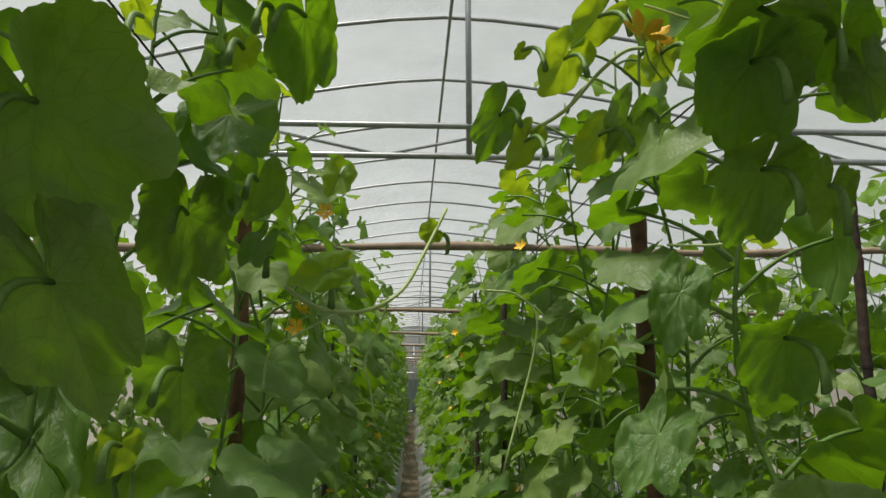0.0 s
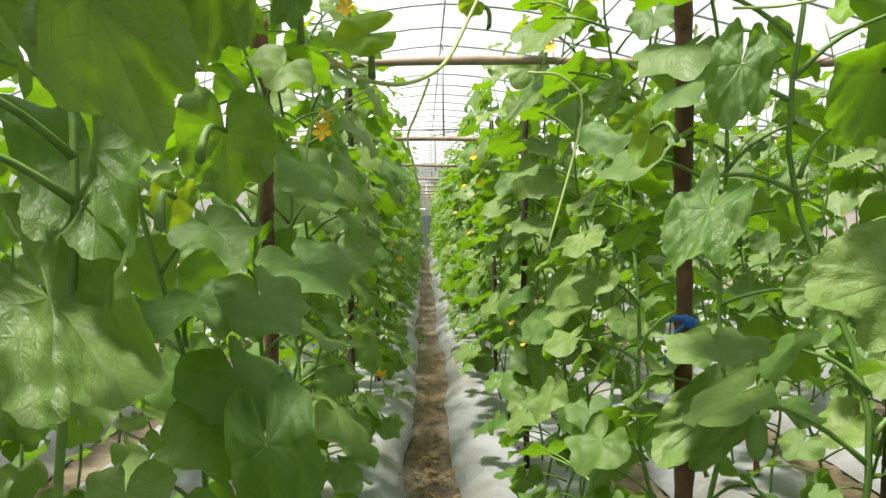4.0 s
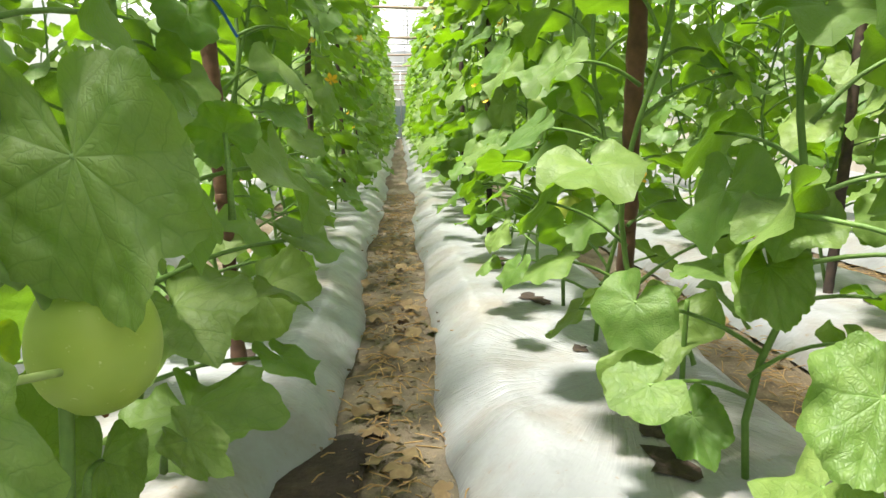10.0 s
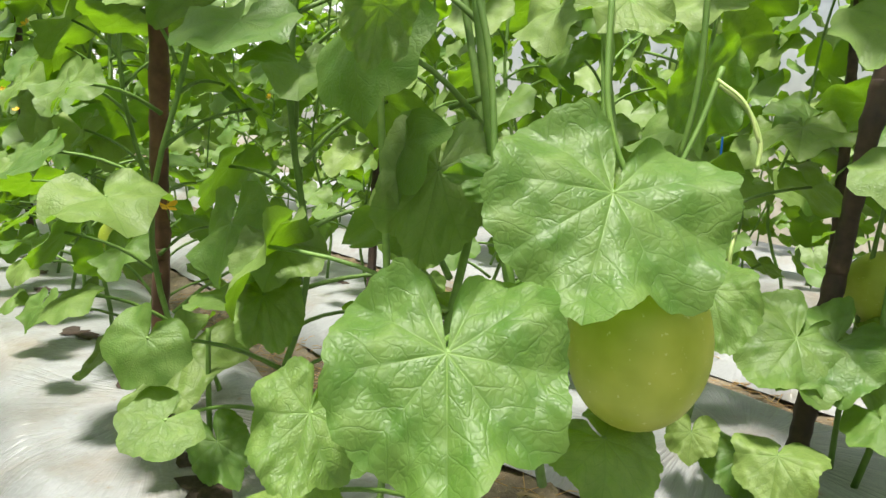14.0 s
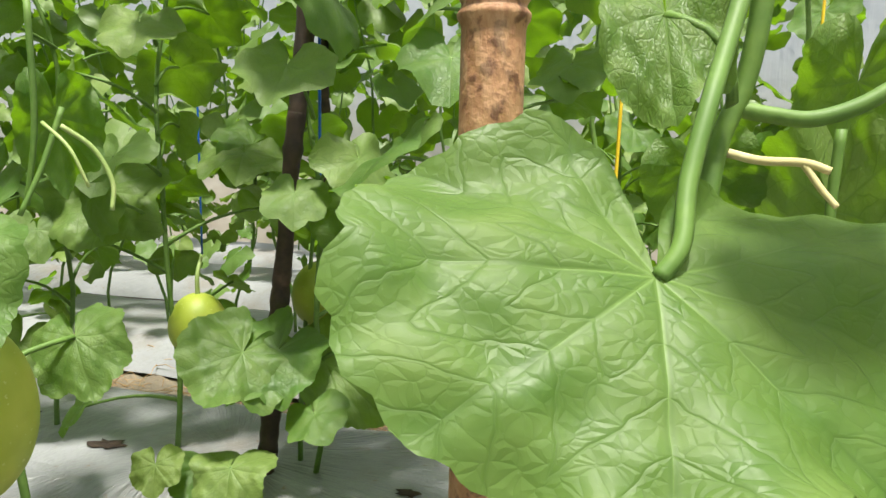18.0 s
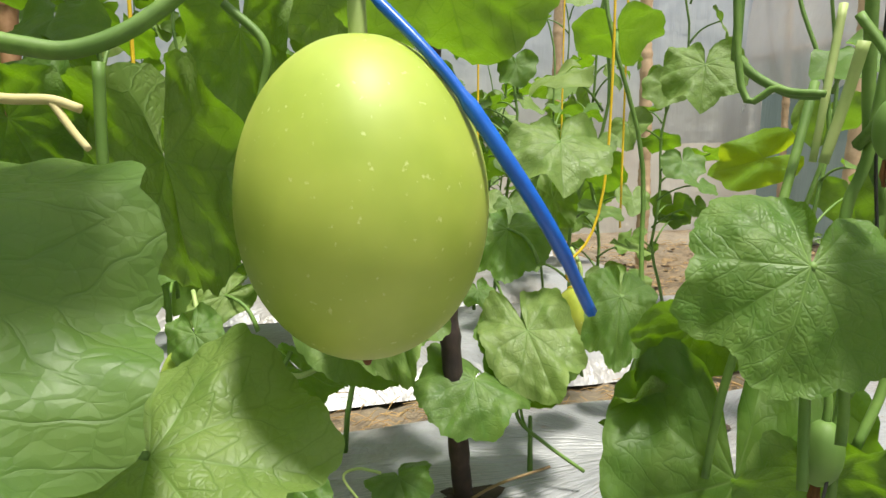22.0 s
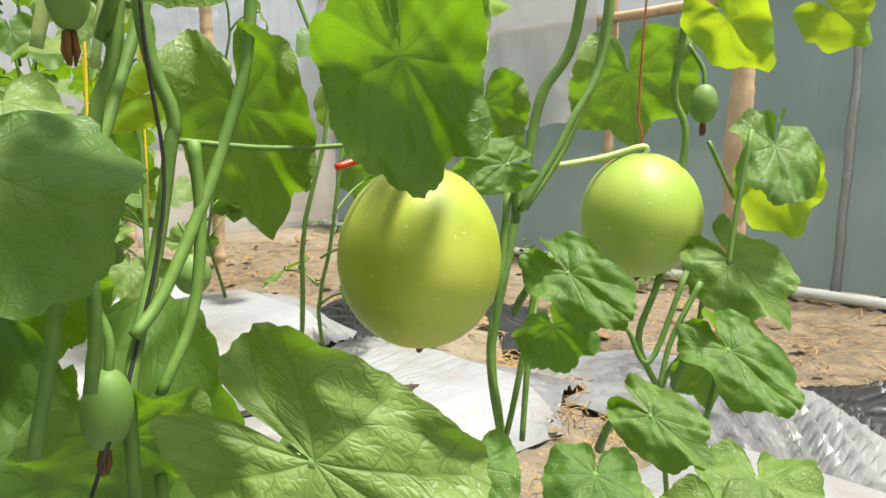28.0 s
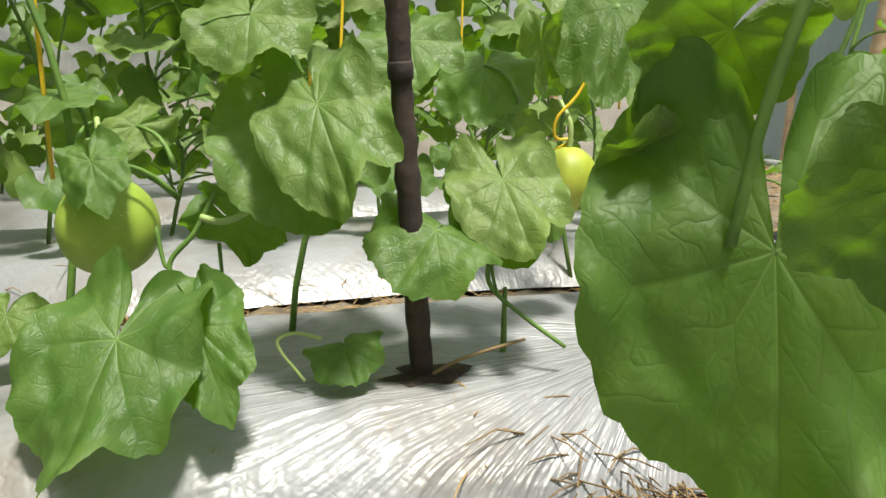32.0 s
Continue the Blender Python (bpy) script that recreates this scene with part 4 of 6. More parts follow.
# ---- plants beside the camera's way ----
def close_plant(x, y, label, top=2.0):
    g = ground_height(x, y)
    p = thing("melon_plant", label, "melon plant", (x, y, g), "melon plants")
    pts = [(0.02 * math.sin(4 * z + 9 * y), 0.02 * math.sin(3 * z + 5 * x), z) for z in np.linspace(0, top - g, 26)]
    part("vine", tube("vine", pts, np.linspace(0.006, 0.004, 26), STEM, 8), p)
    return p


def hero(p, shape, joint, tip, up, size, wide=1.0, meshes=HERO_LEAVES, stalk=True):
    """A large leaf whose stalk joint, tip and upper side lie as given, with its stalk back to the vine."""
    o = p.location
    joint = Vector(joint)
    m = aim(joint - o, tip, up, size) @ Matrix.Diagonal((wide, 1, 1, 1))
    blade = part("leaf", meshes[shape % len(meshes)], p, "", m)
    node = Vector((o.x, o.y, max(o.z + 0.03, joint.z - 0.06)))
    far = (node - joint).length
    if far > 0.17:
        node = joint + (node - joint) * (0.02 / far) - 0.04 * Vector(tip) - 0.03 * Vector(up).normalized() - Vector((0, 0, 0.05))
    if stalk:
        part("petiole", PETIOLE, p, "", petiole_pose(node - o, joint - o, 1.0))
    return blade


def vine(p, name, mat, r, *ctrl):
    line = spline(ctrl, 6) - np.array(p.location)
    part(name, tube(name, line, np.linspace(r, r * 0.85, len(line)), mat, 8), p)


plant_a = close_plant(0.74, 0.47, "melon vine with very large sunlit lobed leaves over a melon", 0.5)
plant_b = close_plant(0.74, -0.25, "melon vine with a huge pale-veined leaf beside a bamboo post", 0.45)
plant_c = close_plant(0.738, -0.801, "melon vine with dark broad leaves and small green fruits", 0.47)
plant_d = close_plant(0.762, -1.196, "melon vine with backlit leaves and hanging melons near the row end", 0.33)
plant_f = close_plant(0.50, 1.10, "young melon vine with pale heart-shaped leaves above the film", 0.4)
plant_g = close_plant(1.56, -0.86, "melon vine with pale sunlit leaves around a dark stake", 0.22)
plant_h = close_plant(1.54, -0.33, "melon vine with broad low leaves over the silver film", 0.22)
plant_k = close_plant(1.56, 0.50, "melon vine with sunlit leaves beside a leaning dark stake", 0.7)
plant_l = close_plant(-0.44, 0.62, "melon vine with large shaded leaves beside the aisle")
plant_r = close_plant(0.62, 0.80, "melon vine with large backlit leaves beside the aisle")
hero(plant_a, 0, (0.636, 0.404, 0.685), (-0.572, -0.296, -0.765), (-0.451, -0.666, 0.594), 0.247, 1.00)
hero(plant_a, 0, (0.466, 0.430, 0.548), (-0.372, -0.540, -0.755), (-0.498, -0.571, 0.653), 0.241, 0.91)
hero(plant_a, 4, (0.391, 0.536, 0.472), (-0.525, -0.428, -0.736), (-0.397, -0.642, 0.656), 0.148, 0.75)
hero(plant_a, 3, (0.596, 0.627, 0.694), (-0.235, -0.015, -0.972), (-0.602, -0.782, 0.158), 0.219, 0.69)
hero(plant_a, 3, (0.860, 0.424, 0.565), (-0.307, -0.548, -0.778), (-0.769, -0.339, 0.542), 0.142, 0.79)
hero(plant_a, 1, (0.736, 0.482, 0.885), (-0.859, -0.069, -0.507), (-0.386, -0.563, 0.731), 0.100, 1.16)
hero(plant_a, 3, (0.669, 0.415, 0.426), (0.068, -0.857, -0.512), (-0.344, -0.501, 0.794), 0.132, 0.97)
hero(plant_a, 1, (0.613, 0.537, 0.688), (-0.971, 0.198, 0.134), (-0.156, -0.949, 0.273), 0.110, 0.55)
hero(plant_a, 3, (0.456, 0.535, 0.844), (0.032, 0.422, -0.906), (0.549, 0.750, 0.369), 0.105, 0.67, stalk=False)
hero(plant_a, 1, (0.916, 0.496, 0.819), (0.270, 0.214, -0.939), (0.531, 0.780, 0.330), 0.172, 0.59, stalk=False)
hero(plant_a, 1, (0.514, 0.880, 0.570), (-0.609, -0.679, -0.411), (-0.191, -0.378, 0.906), 0.145, 1.00)
hero(plant_a, 3, (0.489, 0.881, 0.503), (-0.054, -0.658, -0.751), (-0.403, -0.674, 0.619), 0.158, 0.69)
hero(plant_k, 0, (1.343, 0.531, 0.405), (-0.849, 0.015, -0.528), (-0.450, -0.542, 0.709), 0.238, 1.00)
hero(plant_k, 2, (1.336, 0.590, 0.163), (-0.642, -0.279, -0.714), (-0.447, -0.621, 0.644), 0.179, 1.00)
hero(plant_k, 0, (1.391, 0.485, 0.401), (-0.755, 0.289, -0.589), (-0.645, -0.165, 0.746), 0.250, 0.83)
hero(plant_k, 0, (1.466, 0.421, 0.366), (-0.234, -0.872, -0.429), (-0.593, -0.222, 0.774), 0.343, 0.55)
hero(plant_k, 4, (1.421, 0.925, 0.696), (-0.515, -0.246, -0.821), (-0.796, -0.219, 0.564), 0.277, 1.00)
hero(plant_k, 0, (1.493, 0.337, 0.687), (-0.545, -0.170, -0.821), (-0.759, -0.316, 0.570), 0.250, 0.98)
hero(plant_k, 2, (1.250, 0.496, 0.219), (-0.608, -0.198, -0.769), (-0.751, -0.170, 0.638), 0.156, 1.00)
hero(plant_k, 1, (1.240, 0.653, 0.204), (-0.565, -0.282, -0.775), (-0.745, -0.228, 0.627), 0.105, 1.00)
hero(plant_k, 1, (1.542, 0.659, 0.786), (-0.847, -0.378, -0.374), (-0.333, -0.171, 0.927), 0.203, 1.00)
hero(plant_k, 1, (1.597, 0.672, 0.806), (-0.951, 0.215, -0.222), (-0.309, -0.633, 0.710), 0.172, 1.00)
hero(plant_f, 1, (0.464, 1.159, 0.345), (-0.771, -0.277, -0.573), (-0.450, -0.400, 0.799), 0.274, 0.63)
hero(plant_f, 1, (0.474, 1.038, 0.222), (0.086, -0.751, -0.655), (-0.428, -0.621, 0.656), 0.147, 0.74)
hero(plant_b, 1, (0.890, -0.260, 0.767), (0.361, 0.347, -0.865), (0.930, -0.208, 0.305), 0.154, 0.59, stalk=False)
hero(plant_b, 4, (0.841, -0.334, 0.746), (0.279, -0.121, -0.953), (0.912, -0.276, 0.302), 0.213, 0.55, stalk=False)
hero(plant_b, 1, (0.985, -0.377, 0.858), (0.355, 0.055, -0.933), (0.898, -0.297, 0.325), 0.169, 0.63, stalk=False)
hero(plant_b, 1, (1.058, -0.470, 0.913), (0.371, 0.018, -0.928), (0.914, -0.184, 0.362), 0.149, 0.87, stalk=False)
hero(plant_b, 0, (0.712, -0.340, 0.585), (-0.726, -0.580, -0.369), (-0.506, 0.088, 0.858), 0.194, 1.00)
hero(plant_b, 0, (0.746, -0.206, 0.875), (-0.528, -0.121, -0.840), (-0.842, -0.054, 0.537), 0.159, 0.56)
hero(plant_b, 1, (0.839, -0.238, 0.774), (0.376, -0.302, -0.876), (0.926, 0.084, 0.368), 0.098, 0.99, stalk=False)
hero(plant_b, 0, (0.929, -0.549, 0.905), (0.698, -0.396, -0.596), (0.609, -0.110, 0.786), 0.218, 1.00, stalk=False)
# out-of-view leaf, added to shade part of the huge pale blade
hero(plant_b, 1, (0.619, -0.304, 0.940), (-0.10, -0.85, -0.25), (-0.25, -0.10, 1.0), 0.13, 1.0, stalk=False)
hero(plant_c, 3, (0.677, -0.720, 0.680), (-0.25, 0.42, -0.87), (-0.80, 0.36, 0.47), 0.145, 1.0)
hero(plant_c, 0, (0.609, -0.806, 0.809), (-0.601, 0.096, -0.794), (-0.709, 0.394, 0.585), 0.148, 1.00)
hero(plant_c, 3, (0.628, -0.932, 0.740), (0.154, -0.311, -0.938), (0.803, -0.514, 0.302), 0.154, 0.67, stalk=False)
hero(plant_c, 1, (0.651, -0.977, 0.756), (0.030, 0.242, -0.970), (-0.719, 0.679, 0.147), 0.149, 0.55)
hero(plant_c, 1, (0.780, -0.906, 0.716), (0.141, -0.336, -0.931), (0.763, -0.563, 0.319), 0.171, 0.62, stalk=False)
hero(plant_c, 0, (0.681, -1.024, 0.813), (-0.158, -0.949, -0.274), (-0.963, 0.086, 0.255), 0.110, 0.55, YOUNG_LEAVES, stalk=False)
hero(plant_c, 1, (0.972, -0.904, 0.735), (0.777, 0.557, -0.292), (-0.559, 0.825, 0.086), 0.113, 0.55, YOUNG_LEAVES, stalk=False)
hero(plant_c, 1, (0.754, -0.801, 0.501), (0.362, -0.320, -0.875), (0.810, -0.357, 0.466), 0.126, 1.00, stalk=False)
hero(plant_c, 3, (0.952, -0.735, 0.600), (-0.540, 0.298, -0.787), (-0.746, 0.263, 0.612), 0.137, 0.55)
hero(plant_c, 1, (1.060, -0.885, 0.841), (-0.441, 0.347, -0.828), (-0.703, 0.441, 0.559), 0.102, 1.00)
hero(plant_c, 1, (0.916, -0.767, 0.502), (0.728, 0.018, -0.685), (0.675, -0.198, 0.711), 0.102, 1.00, stalk=False)
hero(plant_d, 0, (0.590, -0.841, 0.529), (-0.673, -0.527, -0.518), (-0.717, 0.636, 0.285), 0.215, 0.55)
hero(plant_d, 0, (0.848, -0.802, 0.448), (-0.247, 0.029, -0.969), (-0.821, 0.525, 0.225), 0.367, 0.68)
hero(plant_d, 2, (0.662, -0.805, 0.396), (-0.946, -0.088, -0.310), (-0.323, 0.281, 0.904), 0.119, 1.00)
hero(plant_d, 1, (0.861, -1.252, 0.739), (0.267, -0.209, -0.941), (0.723, -0.601, 0.339), 0.123, 0.87, stalk=False)
hero(plant_d, 1, (0.729, -1.142, 0.672), (0.275, 0.959, -0.071), (-0.925, 0.284, 0.250), 0.092, 0.63)
hero(plant_d, 4, (0.666, -1.158, 0.575), (-0.876, -0.079, -0.476), (-0.360, 0.765, 0.534), 0.136, 0.55)
hero(plant_d, 3, (0.707, -1.190, 0.514), (-0.033, -0.440, -0.897), (0.736, -0.618, 0.276), 0.096, 0.88, stalk=False)
hero(plant_d, 1, (0.650, -1.465, 0.552), (-0.785, 0.084, -0.613), (-0.435, 0.630, 0.644), 0.167, 0.70)
hero(plant_d, 4, (0.584, -1.314, 0.489), (-0.852, 0.042, -0.521), (-0.395, 0.602, 0.694), 0.153, 0.55)
hero(plant_d, 1, (0.582, -1.164, 0.464), (-0.905, -0.048, -0.422), (-0.337, 0.685, 0.646), 0.108, 0.59)
hero(plant_d, 0, (0.501, -1.183, 0.431), (-0.512, 0.770, -0.381), (-0.219, 0.312, 0.925), 0.099, 1.00)
hero(plant_d, 1, (0.606, -0.978, 0.474), (-0.476, 0.446, -0.758), (-0.503, 0.569, 0.650), 0.071, 0.84)
hero(plant_d, 1, (0.578, -1.075, 0.444), (-0.354, 0.743, -0.568), (-0.399, 0.429, 0.810), 0.078, 1.00)
hero(plant_d, 4, (0.630, -1.515, 0.688), (-0.392, 0.420, -0.818), (-0.625, 0.531, 0.572), 0.156, 0.67)
hero(plant_d, 0, (0.653, -1.599, 0.641), (-0.173, -0.608, -0.775), (0.681, -0.643, 0.352), 0.157, 0.78, YOUNG_LEAVES, stalk=False)
hero(plant_d, 1, (0.854, -1.551, 0.795), (0.165, -0.443, -0.881), (0.690, -0.586, 0.425), 0.193, 1.00, stalk=False)
hero(plant_d, 1, (0.602, -1.305, 0.804), (-0.250, -0.748, -0.614), (0.640, -0.604, 0.475), 0.126, 0.58, YOUNG_LEAVES, stalk=False)
hero(plant_d, 0, (0.563, -1.470, 0.829), (-0.350, -0.846, -0.402), (0.770, -0.504, 0.390), 0.109, 0.73, YOUNG_LEAVES, stalk=False)
hero(plant_d, 1, (0.620, -1.358, 0.460), (0.174, -0.214, -0.961), (0.734, -0.622, 0.271), 0.098, 1.00, stalk=False)
hero(plant_d, 1, (0.577, -1.086, 0.418), (-0.623, 0.323, -0.712), (-0.549, 0.468, 0.693), 0.111, 0.80)
hero(plant_d, 0, (0.506, -1.140, 0.409), (-0.527, 0.451, -0.721), (-0.537, 0.481, 0.693), 0.102, 1.00)
hero(plant_d, 1, (0.894, -0.788, 0.581), (0.510, 0.578, -0.637), (0.851, -0.227, 0.474), 0.137, 0.82, stalk=False)
hero(plant_d, 1, (0.944, -0.796, 0.444), (0.671, 0.739, 0.062), (0.724, -0.635, -0.267), 0.131, 0.55, stalk=False)
hero(plant_g, 2, (1.441, -0.702, 0.343), (-0.498, 0.642, -0.582), (-0.672, 0.139, 0.728), 0.210, 1.00)
hero(plant_g, 0, (1.525, -0.499, 0.480), (-0.677, -0.328, -0.659), (-0.707, 0.040, 0.706), 0.327, 0.79)
hero(plant_g, 0, (1.511, -0.818, 0.383), (-0.681, -0.134, -0.720), (-0.725, -0.011, 0.689), 0.237, 0.83)
hero(plant_h, 0, (1.343, -0.281, 0.239), (-0.686, 0.287, -0.669), (-0.646, 0.185, 0.741), 0.339, 0.71)
hero(plant_h, 1, (1.357, -0.376, 0.243), (-0.704, -0.247, -0.666), (-0.708, 0.308, 0.635), 0.233, 0.55)
hero(plant_g, 2, (1.439, -0.564, 0.174), (-0.767, -0.173, -0.618), (-0.641, 0.212, 0.737), 0.122, 1.00)
hero(plant_h, 1, (1.486, -0.232, 0.445), (-0.655, -0.254, -0.712), (-0.753, 0.136, 0.644), 0.147, 0.68)
hero(plant_h, 1, (1.582, -0.273, 0.488), (-0.493, 0.768, -0.407), (-0.785, -0.192, 0.589), 0.159, 0.55)
hero(plant_g, 0, (1.553, -0.680, 0.618), (-0.627, -0.074, -0.775), (-0.776, 0.137, 0.615), 0.170, 1.00)
hero(plant_g, 3, (1.622, -0.817, 0.585), (-0.569, 0.268, -0.778), (-0.678, 0.382, 0.628), 0.202, 0.89)
hero(plant_g, 1, (1.742, -0.957, 0.633), (0.268, -0.098, -0.959), (0.958, -0.083, 0.276), 0.167, 0.62, stalk=False)
hero(plant_g, 1, (1.635, -0.615, 0.555), (-0.710, -0.484, -0.512), (-0.572, -0.028, 0.820), 0.176, 1.00)
hero(plant_h, 0, (1.533, -0.449, 0.647), (-0.685, 0.064, -0.726), (-0.703, 0.207, 0.681), 0.198, 1.00)
hero(plant_h, 1, (1.672, -0.141, 0.534), (-0.940, 0.191, -0.281), (-0.269, 0.087, 0.959), 0.155, 1.00)
hero(plant_h, 4, (1.525, -0.402, 0.356), (0.217, -0.809, -0.547), (0.911, -0.033, 0.411), 0.183, 0.62, stalk=False)
hero(plant_h, 1, (1.556, -0.071, 0.210), (-0.664, 0.238, -0.708), (-0.715, 0.073, 0.695), 0.119, 1.00)
hero(plant_g, 3, (1.717, -1.126, 0.449), (-0.567, 0.298, -0.768), (-0.751, 0.196, 0.631), 0.137, 0.85)
hero(plant_g, 1, (1.778, -0.793, 0.428), (-0.745, -0.146, -0.651), (-0.655, -0.024, 0.755), 0.085, 1.00)
hero(plant_g, 0, (1.441, -0.537, 0.524), (-0.744, -0.186, -0.642), (-0.649, 0.427, 0.630), 0.355, 0.55)
hero(plant_g, 0, (1.491, -0.816, 0.411), (-0.742, -0.136, -0.656), (-0.667, 0.246, 0.704), 0.269, 0.70)
hero(plant_g, 1, (1.562, -0.902, 0.757), (-0.722, 0.170, -0.671), (-0.669, 0.080, 0.739), 0.209, 1.00)
hero(plant_l, 1, (-0.407, 0.709, 1.301), (0.724, -0.481, -0.494), (0.211, 0.837, -0.505), 0.328, 0.55, stalk=False)
hero(plant_l, 1, (-0.384, 0.754, 1.446), (0.337, -0.503, -0.796), (0.032, 0.851, -0.524), 0.271, 0.55, stalk=False)
hero(plant_l, 1, (-0.420, 0.882, 1.034), (0.021, -0.615, -0.789), (-0.038, -0.789, 0.614), 0.120, 1.00)
hero(plant_l, 3, (-0.268, 0.981, 1.058), (0.230, -0.111, -0.967), (-0.029, -0.994, 0.107), 0.256, 0.55)
hero(plant_l, 1, (-0.534, 1.060, 1.254), (0.380, -0.786, -0.487), (0.085, -0.495, 0.865), 0.076, 1.00)
hero(plant_l, 1, (-0.401, 1.106, 1.248), (0.551, -0.819, -0.157), (0.056, -0.151, 0.987), 0.201, 1.00)
hero(plant_l, 0, (-0.235, 0.604, 0.668), (0.318, -0.207, -0.925), (0.099, -0.963, 0.249), 0.250, 0.71)
hero(plant_l, 1, (-0.331, 0.522, 0.671), (0.951, -0.302, -0.069), (-0.279, -0.931, 0.238), 0.107, 0.71)
hero(plant_l, 1, (-0.313, 0.468, 0.574), (0.932, -0.352, 0.090), (-0.363, -0.908, 0.207), 0.138, 1.00)
hero(plant_l, 4, (-0.278, 0.454, 0.504), (0.626, -0.558, -0.545), (0.077, -0.652, 0.755), 0.196, 0.66)
hero(plant_l, 1, (-0.273, 0.671, 0.379), (-0.278, 0.128, -0.952), (-0.276, 0.939, 0.207), 0.143, 0.59)
hero(plant_l, 1, (-0.195, 0.682, 0.391), (0.754, -0.505, -0.420), (-0.257, -0.815, 0.519), 0.098, 0.61)
hero(plant_l, 1, (-0.488, 0.860, 0.435), (-0.514, 0.140, -0.846), (-0.130, 0.962, 0.239), 0.113, 0.77, YOUNG_LEAVES, stalk=False)
hero(plant_l, 3, (-0.181, 0.852, 0.681), (-0.373, -0.357, 0.856), (-0.254, 0.927, 0.276), 0.080, 1.00)
hero(plant_l, 1, (-0.139, 0.713, 1.036), (0.047, -0.950, -0.307), (0.281, -0.283, 0.917), 0.117, 1.00)
hero(plant_l, 3, (-0.251, 0.781, 0.945), (0.495, -0.860, -0.125), (-0.154, -0.229, 0.961), 0.115, 1.00)
hero(plant_l, 1, (-0.324, 1.047, 0.428), (0.575, -0.766, -0.288), (-0.152, -0.445, 0.882), 0.234, 1.00)
hero(plant_l, 0, (-0.255, 1.336, 0.381), (0.508, -0.712, -0.485), (-0.230, -0.655, 0.720), 0.215, 1.00)
hero(plant_l, 4, (-0.270, 0.914, 0.318), (0.570, -0.813, -0.120), (-0.144, -0.243, 0.959), 0.231, 1.00)
hero(plant_b, 0, (0.627, -0.210, 0.719), (-0.736, -0.148, -0.660), (-0.593, -0.327, 0.735), 0.270, 1.27)
hero(plant_l, 3, (-0.251, 0.437, 1.625), (0.187, 0.752, -0.632), (-0.604, 0.596, 0.530), 0.184, 0.81)
# flat 0.15 leaves from here on are added overhead to shade the leaf before
hero(plant_l, 3, (-0.263, 0.407, 1.913), (0.6, -0.3, -0.25), (0.1, 0.0, 1.0), 0.15, 1.0)
hero(plant_l, 1, (-0.245, 0.471, 1.511), (0.193, 0.577, -0.794), (-0.279, 0.808, 0.520), 0.179, 0.59)
hero(plant_l, 1, (-0.257, 0.441, 1.799), (0.6, -0.3, -0.25), (0.1, 0.0, 1.0), 0.15, 1.0)
hero(plant_l, 3, (-0.271, 0.799, 1.639), (-0.209, 0.418, -0.884), (-0.248, 0.852, 0.461), 0.176, 0.62)
hero(plant_l, 0, (-0.223, 0.777, 1.754), (-0.044, -0.404, -0.914), (0.106, -0.911, 0.398), 0.136, 0.89)
hero(plant_l, 1, (-0.231, 0.698, 1.456), (-0.071, 0.415, -0.907), (-0.237, 0.876, 0.419), 0.121, 0.78)
hero(plant_l, 1, (-0.243, 0.668, 1.744), (0.6, -0.3, -0.25), (0.1, 0.0, 1.0), 0.15, 1.0)
hero(plant_l, 3, (-0.122, 0.683, 1.832), (-0.047, 0.704, -0.709), (0.162, 0.705, 0.690), 0.169, 0.50)
hero(plant_r, 3, (0.289, 0.541, 1.717), (0.089, 0.780, -0.620), (0.201, 0.596, 0.778), 0.155, 0.64)
# flat upward-facing leaves of this plant: extras that only block sun from the others
hero(plant_r, 3, (0.277, 0.511, 2.005), (-0.6, 0.4, -0.25), (0.1, 0.0, 1.0), 0.15, 1.0)
hero(plant_r, 3, (0.312, 0.571, 1.481), (-0.026, 0.696, -0.718), (0.298, 0.691, 0.659), 0.121, 0.63)
hero(plant_r, 3, (0.300, 0.541, 1.769), (-0.6, 0.4, -0.25), (0.1, 0.0, 1.0), 0.15, 1.0)
hero(plant_r, 0, (0.373, 0.933, 1.567), (-0.289, -0.260, -0.921), (-0.239, -0.912, 0.332), 0.171, 0.50)
hero(plant_r, 0, (0.309, 0.877, 1.377), (-0.573, -0.417, -0.705), (-0.372, -0.635, 0.677), 0.183, 0.54)
hero(plant_r, 0, (0.346, 0.587, 1.318), (-0.965, -0.166, -0.204), (0.056, -0.887, 0.458), 0.163, 0.66)
hero(plant_r, 0, (0.388, 0.766, 1.291), (-0.847, -0.128, -0.516), (-0.037, -0.954, 0.297), 0.097, 0.75)
hero(plant_r, 0, (0.504, 1.284, 1.005), (-0.810, -0.287, -0.512), (0.070, -0.913, 0.401), 0.298, 0.50)
hero(plant_r, 3, (0.305, 0.569, 1.629), (-0.074, 0.777, -0.625), (0.383, 0.600, 0.702), 0.145, 0.50)
hero(plant_r, 3, (0.293, 0.539, 1.917), (-0.6, -0.3, -0.25), (0.1, 0.0, 1.0), 0.15, 1.0)
hero(plant_r, 0, (0.209, 0.885, 1.892), (-0.300, 0.802, -0.516), (0.507, 0.592, 0.626), 0.124, 0.57, YOUNG_LEAVES)
hero(plant_r, 1, (0.250, 0.849, 1.937), (-0.504, 0.766, -0.400), (0.522, 0.639, 0.565), 0.105, 0.63, YOUNG_LEAVES)
hero(plant_r, 0, (0.158, 0.934, 1.929), (-0.416, 0.822, -0.389), (0.455, 0.559, 0.693), 0.037, 0.64, YOUNG_LEAVES)
hero(plant_r, 1, (0.128, 0.978, 1.844), (-0.337, 0.589, -0.734), (0.325, 0.805, 0.496), 0.140, 0.50)
